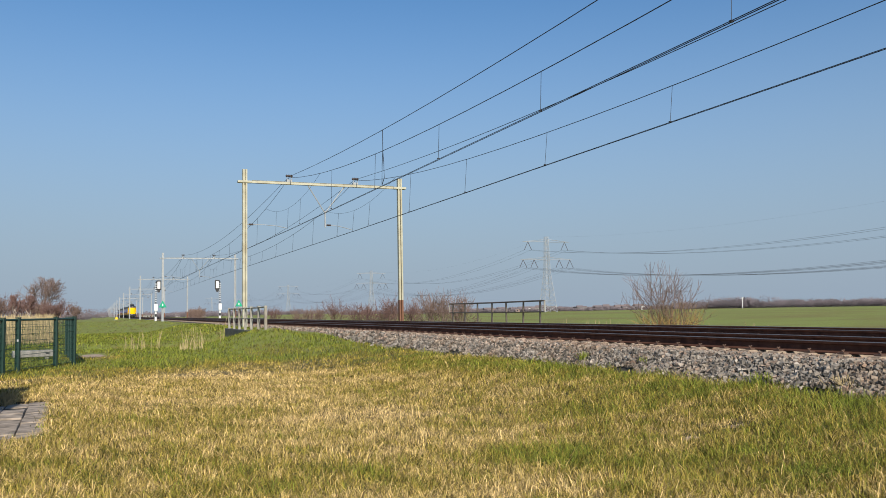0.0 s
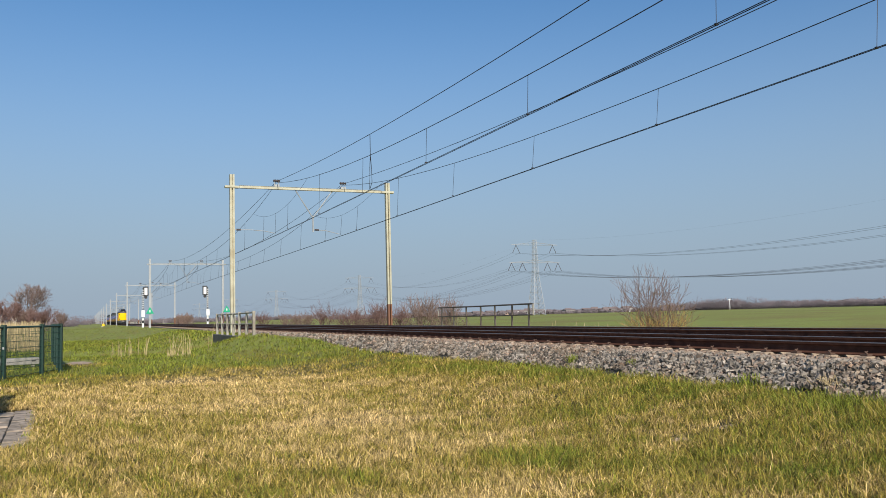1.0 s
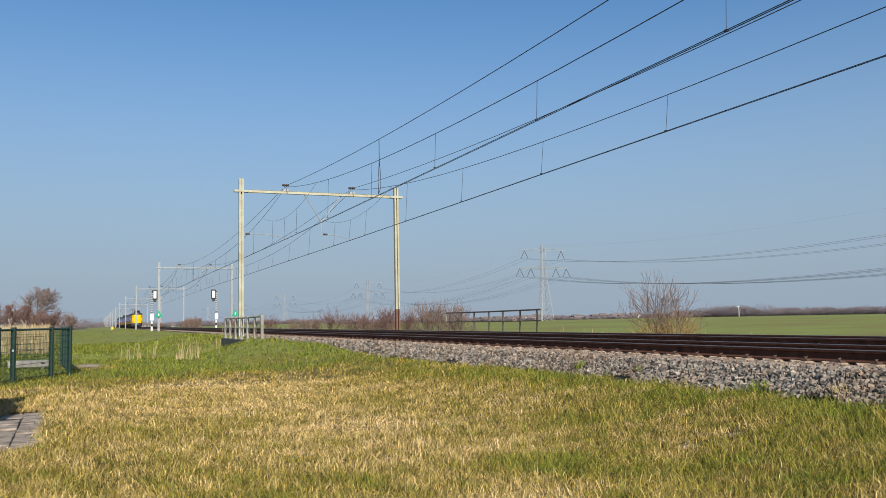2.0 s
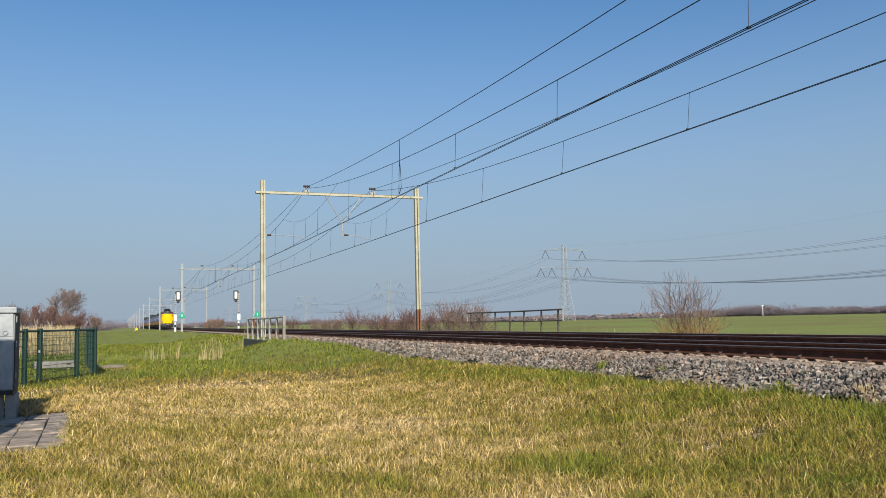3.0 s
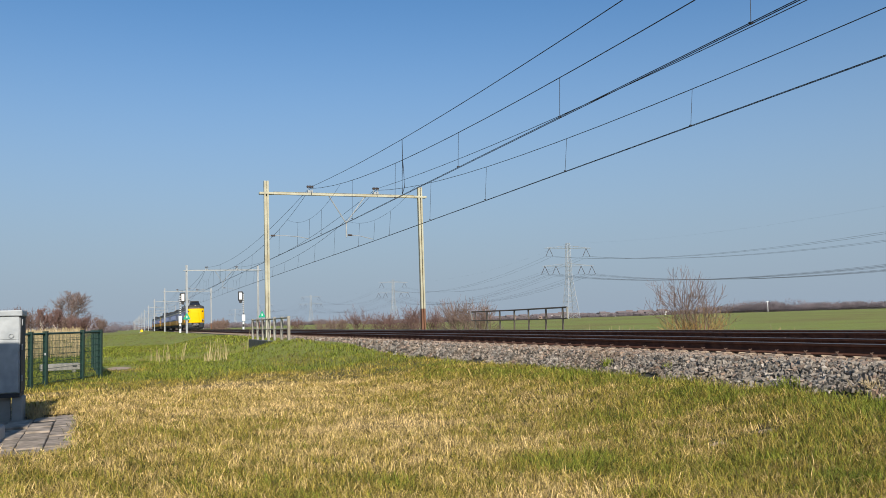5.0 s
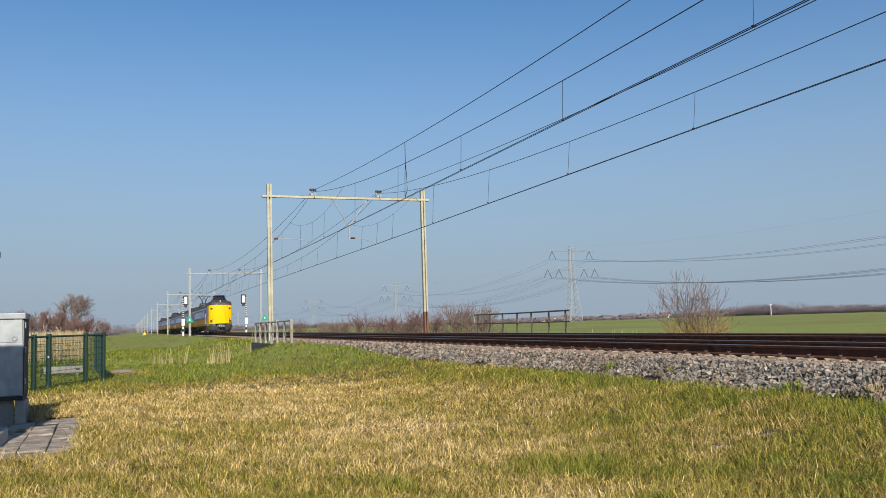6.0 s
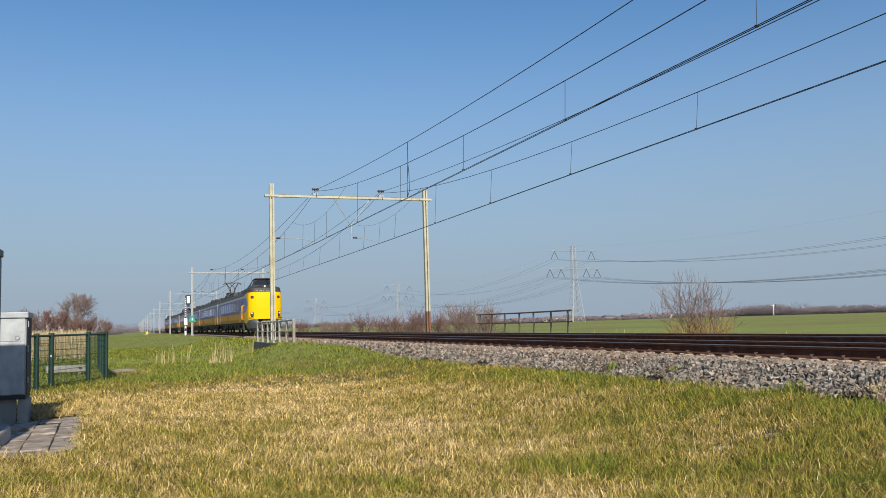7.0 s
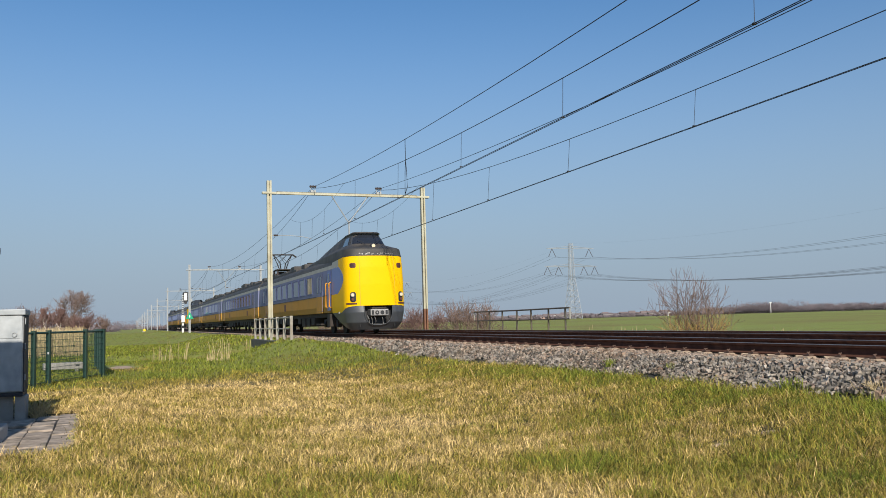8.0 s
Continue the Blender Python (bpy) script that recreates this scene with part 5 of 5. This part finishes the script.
def build_low_shoots():
    t = thing("willow_shoots", "dense yellow-green young willow shoots at the shrub's foot", "shrub", at=(24.3, 31.3, -1.75))
    rs = np.random.RandomState(4)
    segs = []
    for k in range(240):
        a, r = rs.uniform(0, 6.28), rs.uniform(0, 0.95)
        grow(rs, (r * math.cos(a), r * math.sin(a), 0), (0.3 * math.cos(a), 0.3 * math.sin(a), 1), rs.uniform(0.7, 1.7), 0.012, 1, segs, 0.25, (1, 3), 0.5, 0.05)
    limbs("crown", segs, M_WILLOW, t, 0.007)


build_low_shoots()

# a broken hedge of leafless shrubs beyond the far track
HEDGE = [(1, 27.0, 61.2, 3.3, M_TWIG), (2, 27.0, 66.6, 3.8, M_TWIG), (10, 27.6, 68.6, 3.3, M_TWIG), (3, 27.0, 73.0, 3.0, M_REDTWIG), (4, 27.0, 79.2, 3.5, M_REDTWIG), (11, 27.5, 82.0, 2.8, M_REDTWIG), (5, 27.0, 86.5, 2.9, M_REDTWIG), (6, 27.2, 91.8, 3.1, M_REDTWIG),
         (7, 27.0, 100.2, 3.5, M_REDTWIG), (12, 27.0, 108.0, 2.6, M_TWIG), (8, 27.5, 115.5, 2.6, M_TWIG), (13, 27.5, 124.0, 2.8, M_TWIG), (9, 27.0, 139.0, 3.0, M_REDTWIG)]
for k, hx, hy, hh, hm in HEDGE:
    build_shrub("hedge_shrub", "leafless red-brown shrub in a broken hedge beyond the tracks" if hm is M_REDTWIG else "leafless grey-brown shrub in a broken hedge beyond the tracks",
                hx, hy, -1.75, hh, 0.58, 12, 3, hm, M_BARK, 30 + k, 0.017, (2, 3), "hedge beyond the tracks")
for k in range(8):
    build_shrub("hedge_shrub", "low leafless brown thicket far beside the line", 21.0 + k * 0.9, 205 + 9 * k, -1.7, 4.2, 0.9, 8, 2, M_TWIG, M_BARK, 60 + k, 0.04, (3, 5), "hedge beyond the tracks")


def build_tree(name, label, x, y, z, height, radius, mat, trunk_mat, seed, depth=4, thick=0.03, fork=(2, 4), clear=0.2):
    rs = np.random.RandomState(seed)
    t = thing(name, label, "tree", at=(x, y, z))
    segs = []
    trunk_h = height * clear
    segs.append((99, 0, 0, -0.2, 0.05, 0, trunk_h, 0.022 * height, 0.018 * height))
    for k in range(7):
        a = 6.28 * k / 7 + rs.uniform(-0.3, 0.3)
        tilt = rs.uniform(0.25, 1.1)
        grow(rs, (0.05, 0, trunk_h * rs.uniform(0.75, 1)), (tilt * math.cos(a), tilt * math.sin(a), 1), height * 0.36, 0.010 * height, depth - 1, segs, 0.22, fork, 0.66, 0.06)
    # draw the crown to its round size
    top = np.percentile([g[6] for g in segs], 98.5)
    wide = np.percentile([math.hypot(g[4], g[5]) for g in segs], 98)
    fz, fx = height / top, radius / wide
    segs = [(g[0], g[1] * fx, g[2] * fx, g[3] * fz, g[4] * fx, g[5] * fx, g[6] * fz, g[7], g[8]) for g in segs]
    segs = [g for g in segs if g[6] < 0.45 * height or math.hypot(g[4], g[5]) ** 2 / (radius * 1.02) ** 2 + (g[6] - 0.5 * height) ** 2 / (0.52 * height) ** 2 < 1 + 0.12 * math.sin(5 * math.atan2(g[5], g[4]))]
    limbs("trunk", [g for g in segs if g[0] >= depth - 1], trunk_mat, t, thick)
    limbs("crown", [g for g in segs if g[0] < depth - 1], mat, t, thick)


build_tree("round_tree", "large round leafless tree with fine brown branches", -14.3, 250.0, -1.0, 12.6, 8.2, M_TWIG, M_BARK, 71, 4, 0.026, (3, 5), 0.22)
for k, (tx, ty, th) in enumerate(((-17.6, 205, 6.8), (-14.2, 200, 6.5))):
    build_tree("birch_tree", "slender pale-barked leafless birch in the thicket", tx, ty, -1.0, th, 1.9, M_REDTWIG, M_BIRCH, 80 + k, 4, 0.028, (2, 4), 0.3)
for k, (tx, ty, th) in enumerate(((-21.5, 205, 6.2), (-19.5, 210, 5.8), (-16.0, 212, 5.2), (-12.4, 208, 5.0), (-10.4, 206, 4.6), (-8.2, 206, 4.8), (-6.3, 212, 4.2), (-12.8, 216, 5.2), (-24.0, 212, 7.0))):
    build_shrub("thicket_shrub", "leafless red-brown thicket shrub beside the meadow", tx, ty, -1.0, th, 0.75, 7, 3, M_REDTWIG if k % 3 else M_TWIG, M_BARK, 90 + k, 0.035, (2, 4), "thicket beside the meadow")


def reeds(name, label, areas, seed, mat=M_REED):
    rs = np.random.RandomState(seed)
    segs = []
    for x0, x1, y0, y1, n, h in areas:
        for _ in range(n):
            x, y = rs.uniform(x0, x1), rs.uniform(y0, y1)
            z = float(ground_z(x, y)) - 0.02
            hh = h * rs.uniform(0.55, 1.15)
            dx, dy = rs.normal(0, 0.05, 2)
            segs.append((0, x, y, z, x + dx * hh, y + dy * hh, z + hh * 0.6, 0.009, 0.008))
            segs.append((0, x + dx * hh, y + dy * hh, z + hh * 0.6, x + dx * hh * 2.2, y + dy * hh * 2.2, z + hh, 0.009, 0.006))
    ob = limbs(name, segs, mat, None, 0.0065)
    tagged(ob, label, "reeds", kind="stuff")


reeds("ditch_reeds", "thin dry reed stalks standing along the ditch", [(0.9, 2.3, 36.3, 38.0, 16, 0.78), (2.9, 4.0, 35.0, 36.6, 15, 0.84), (4.6, 5.0, 36, 37, 2, 0.9), (3.0, 3.9, 35.0, 35.6, 26, 0.3)], 5)
reeds("reed_bed", "pale dry reed bed behind the fence", [(-6.5, -2.4, 48, 56, 700, 1.5), (-30, -8, 150, 190, 2500, 1.8)], 6)
reeds("field_edge_stalks", "short dry stalks along the field's edge", [(19.5, 23.0, 20, 33, 500, 0.9)], 7)


def build_weed(x, y, z, n, h, seed, mat, label):
    t = thing("weed_tuft", label, "weed", "weeds in the ballast", at=(x, y, z))
    rs = np.random.RandomState(seed)
    segs = []
    for k in range(n):
        a = rs.uniform(0, 6.28)
        grow(rs, (rs.normal(0, 0.05), rs.normal(0, 0.09), -0.02), (0.5 * math.cos(a), 0.5 * math.sin(a), 1), h * rs.uniform(0.6, 1.2), 0.006, 0, segs, 0.5)
    limbs("leaves", segs, mat, t, 0.004)


build_weed(8.27, 8.75, -0.56, 70, 0.20, 1, M_BLADE, "green grass tuft growing in the ballast")
build_weed(8.38, 7.55, -0.50, 60, 0.17, 2, M_REED, "yellowed weed tuft growing in the ballast")
build_weed(8.55, 11.67, -0.42, 50, 0.14, 3, M_BLADE, "green grass tuft growing in the ballast")
build_weed(8.40, 13.46, -0.42, 50, 0.15, 4, M_BLADE, "green grass tuft growing in the ballast")
rs_w = random.Random(3)
for k in range(14):   # tufts creeping over the paving's edge
    wy = 10.9 + 0.33 * k
    build_weed(-0.60 - 0.031 * (wy - 10.9) + rs_w.uniform(-0.06, 0.04), wy + rs_w.uniform(-0.1, 0.1), -0.90, 30, 0.08, 20 + k, M_REED if k % 3 else M_BLADE, "short dry tuft creeping over the paving's edge")
build_weed(-1.42, 15.5, -0.9, 90, 0.28, 5, M_REED, "dry weeds beside the cabinet's foot")


# ---- power line and distance ----
def lattice(bm, half0, half1, z0, z1, n, r):
    for k in range(n):
        a0, a1 = half0 + (half1 - half0) * k / n, half0 + (half1 - half0) * (k + 1) / n
        b0, b1 = z0 + (z1 - z0) * k / n, z0 + (z1 - z0) * (k + 1) / n
        c = [(-1, -1), (1, -1), (1, 1), (-1, 1)]
        for i in range(4):
            (x, y), (u, v) = c[i], c[(i + 1) % 4]
            tube(bm, [(x * a0, y * a0, b0), (x * a1, y * a1, b1)], r, 4, caps=False)
            tube(bm, [(x * a0, y * a0, b0), (u * a1, v * a1, b1)], r * 0.6, 4, caps=False)
            tube(bm, [(u * a0, v * a0, b0), (x * a1, y * a1, b1)], r * 0.6, 4, caps=False)
            tube(bm, [(x * a1, y * a1, b1), (u * a1, v * a1, b1)], r * 0.6, 4, caps=False)


M_ALU = material("weathered_aluminium_cable", (0.13, 0.135, 0.15), 0.6, 0.2, spread=0.1)
M_PYLON = material("grey_lattice_steel", (0.42, 0.44, 0.46), 0.6, 0.2, spread=0.15, scale=0.2)
HANGERS = [(-13.6, 44.0), (13.6, 44.0), (-17.3, 32.4), (-9.3, 32.4), (9.3, 32.4), (17.3, 32.4)]
PYLON_Y = [35, 470, 902, 1355, 1830, 2330]
PYLON_X = [262, 268, 285, 285, 285, 280]


def build_pylons():
    p = thing("lattice_pylon", "grey steel lattice power pylon with two crossarms in the meadow", "power pylon", group="power line pylons", at=(PYLON_X[1], PYLON_Y[1], -1.75))
    t = bmesh.new()
    lattice(t, 4.4, 1.6, 0, 26, 7, 0.15)
    lattice(t, 1.6, 1.0, 26, 49, 9, 0.13)
    tagged(part("tower", t, M_PYLON, p), kind="")
    for z, span in ((45.7, 17.5), (34.1, 19.2)):
        a = bmesh.new()
        for s in (-1, 1):
            for yy in (-1, 1):
                tube(a, [(s * 1.0, yy * 0.8, z), (s * span, 0, z)], 0.13, 4)
                tube(a, [(s * 1.0, yy * 0.8, z + 1.6), (s * span, 0, z)], 0.10, 4)
            for k in range(6):
                q = 1.3 + (span - 1.3) * k / 6
                q2 = 1.3 + (span - 1.3) * (k + 0.5) / 6
                tube(a, [(s * q, 0, z), (s * q2, 0, z + 1.6 * (1 - (q2 - 1.3) / (span - 1.3)))], 0.07, 4)
        part("crossarm", a, M_PYLON, p)
    for x, z in HANGERS:
        i = bmesh.new()
        tube(i, [(x, 0, z + 1.6), (x - 2.6, 0, z - 3.6)], 0.16, 5)
        tube(i, [(x, 0, z + 1.6), (x + 2.6, 0, z - 3.6)], 0.16, 5)
        part("insulator_string", i, M_INSUL, p)
    for k in (0, 2, 3, 4, 5):
        copy_thing(p, pose(PYLON_X[k], PYLON_Y[k], -1.75))
    for k in range(5):
        w = thing("power_line_span", "thin sagging high-voltage conductors between pylons", "power line", group="power line spans")
        for x, z in HANGERS + [(0, 49.0)]:
            for dx in ((-2.6, 2.6) if z < 48 else (0,)):
                pts = []
                for i in range(25):
                    s = i / 24
                    sag = (13.0 if z < 48 else 10.0) * 4 * s * (1 - s)
                    pts.append((PYLON_X[k] + (PYLON_X[k + 1] - PYLON_X[k]) * s + x + dx, PYLON_Y[k] + (PYLON_Y[k + 1] - PYLON_Y[k]) * s, z - (3.6 if z < 48 else 0) - sag - 1.75))
                part("conductor", tubed(pts, 0.042 if z < 48 else 0.012, 4), M_ALU, w)


build_pylons()


def far_woods(name, label, strips, seed, size=1.0):
    """Leafless woods far off: many small twig clumps in uneven crowns."""
    rs = np.random.RandomState(seed)
    V, F, n = [], [], 0
    for x0, y0, x1, y1, trees, h0, h1 in strips:
        for k in range(trees):
            s = (k + rs.rand()) / trees
            cx, cy = x0 + (x1 - x0) * s + rs.normal(0, 6), y0 + (y1 - y0) * s + rs.normal(0, 6)
            h = rs.uniform(h0, h1) * (1 + 0.25 * math.sin(s * 40))
            w = h * rs.uniform(0.6, 1.2)
            m = 170
            ph, ct = rs.uniform(0, 6.28, m), rs.uniform(-1, 1, m)
            rr = rs.rand(m) ** 0.4
            st = np.sqrt(1 - ct * ct)
            c = np.c_[cx + w * rr * st * np.cos(ph), cy + w * rr * st * np.sin(ph), -1.7 + h * 0.5 + h * 0.5 * rr * ct]
            tri = rs.normal(0, 0.36 * size, (m, 3, 3)) * [1, 1, 1.3] + c[:, None]
            V.append(tri.reshape(-1, 3))
            F.append(np.arange(m * 3).reshape(-1, 3) + n)
            n += m * 3
    ob = raw(name, np.concatenate(V), np.concatenate(F), M_FARWOOD)
    tagged(ob, label, "woods", kind="stuff")


far_woods("far_woods", "brown leafless woods along the horizon", [(470, 592, 520, 400, 330, 3.5, 5.5), (468, 550, 488, 515, 60, 6, 8.5), (330, 660, 470, 592, 220, 2.2, 3.6), (520, 400, 620, 330, 60, 3.5, 5.5)], 1)
far_woods("left_far_woods", "hazy leafless trees far along the line", [(-160, 900, 10, 1000, 90, 6, 11), (60, 1400, 330, 1250, 260, 4, 8), (-30, 420, -8, 470, 14, 3, 5), (10, 955, 150, 950, 70, 3, 6)], 2)
far_woods("right_hand_woods", "low far hedges between the houses", [(190, 690, 360, 640, 150, 1.8, 3.6), (235, 618, 450, 560, 190, 1.2, 2.8)], 3)


def build_house(x, y, w, d, h, roof, wall_mat, rz):
    t = thing("farm_house", "small far house with a pitched roof" if roof > 1.5 else "low far shed with a shallow roof", "house", "houses on the horizon", at=(x, y, -1.75), rz=rz)
    part("wall", boxed(-w / 2, w / 2, -d / 2, d / 2, -0.1, h), wall_mat, t)
    bm = bmesh.new()
    v = [bm.verts.new(p) for p in ((-w / 2 - .3, -d / 2 - .3, h), (w / 2 + .3, -d / 2 - .3, h), (w / 2 + .3, d / 2 + .3, h), (-w / 2 - .3, d / 2 + .3, h), (-w / 2 - .3, 0, h + roof), (w / 2 + .3, 0, h + roof))]
    for f in ((0, 1, 5, 4), (2, 3, 4, 5), (0, 4, 3), (1, 2, 5), (3, 2, 1, 0)):
        bm.faces.new([v[i] for i in f])
    part("roof", bm, M_TILE, t)
    for k in range(max(1, int(w / 3))):
        xx = -w / 2 + (k + 0.5) * w / max(1, int(w / 3))
        part("window", boxed(xx - 0.6, xx + 0.6, -d / 2 - 0.05, -d / 2 - 0.002, h * 0.35, h * 0.75), M_GLASS, t)


rs_h = random.Random(12)
for k in range(38):
    s = k / 37
    build_house(295 + 135 * s + rs_h.uniform(-4, 4), 640 - 60 * s + rs_h.uniform(-15, 15), rs_h.uniform(5, 11), rs_h.uniform(5, 7), rs_h.uniform(2.0, 3.0), rs_h.choice((0.8, 1.5, 2.2)),
                rs_h.choice((M_WHITE, M_CONC, M_DARKCONC, M_CONC, M_WHITE, M_BRICK)), rs_h.uniform(-40, 40))
for k in range(9):
    build_house(-70 + 22 * k + rs_h.uniform(-8, 8), 1000 + rs_h.uniform(-60, 60), rs_h.uniform(7, 12), 8, rs_h.uniform(2, 3.5), 2.0, rs_h.choice((M_CONC, M_BRICK, M_CONC)), rs_h.uniform(-40, 40))


def build_far_mast():
    t = thing("far_windmast", "thin pale mast with a crossbar above the far woods", "mast", at=(456, 500, -1.75))
    part("pole", tubed([(0, 0, 0), (0, 0, 8.3)], 0.22, 6), M_WHITE, t)
    part("crossbar", tubed([(-1.5, 0, 7.7), (1.5, 0, 7.9)], 0.2, 5), M_WHITE, t)


build_far_mast()


def motions():
    for car, back, turn in TRAIN:
        walk(car, [(k * 0.5, pose(L, tip(k * 0.5) + back, 0, 0, 0, turn)) for k in range(17)])


motions()
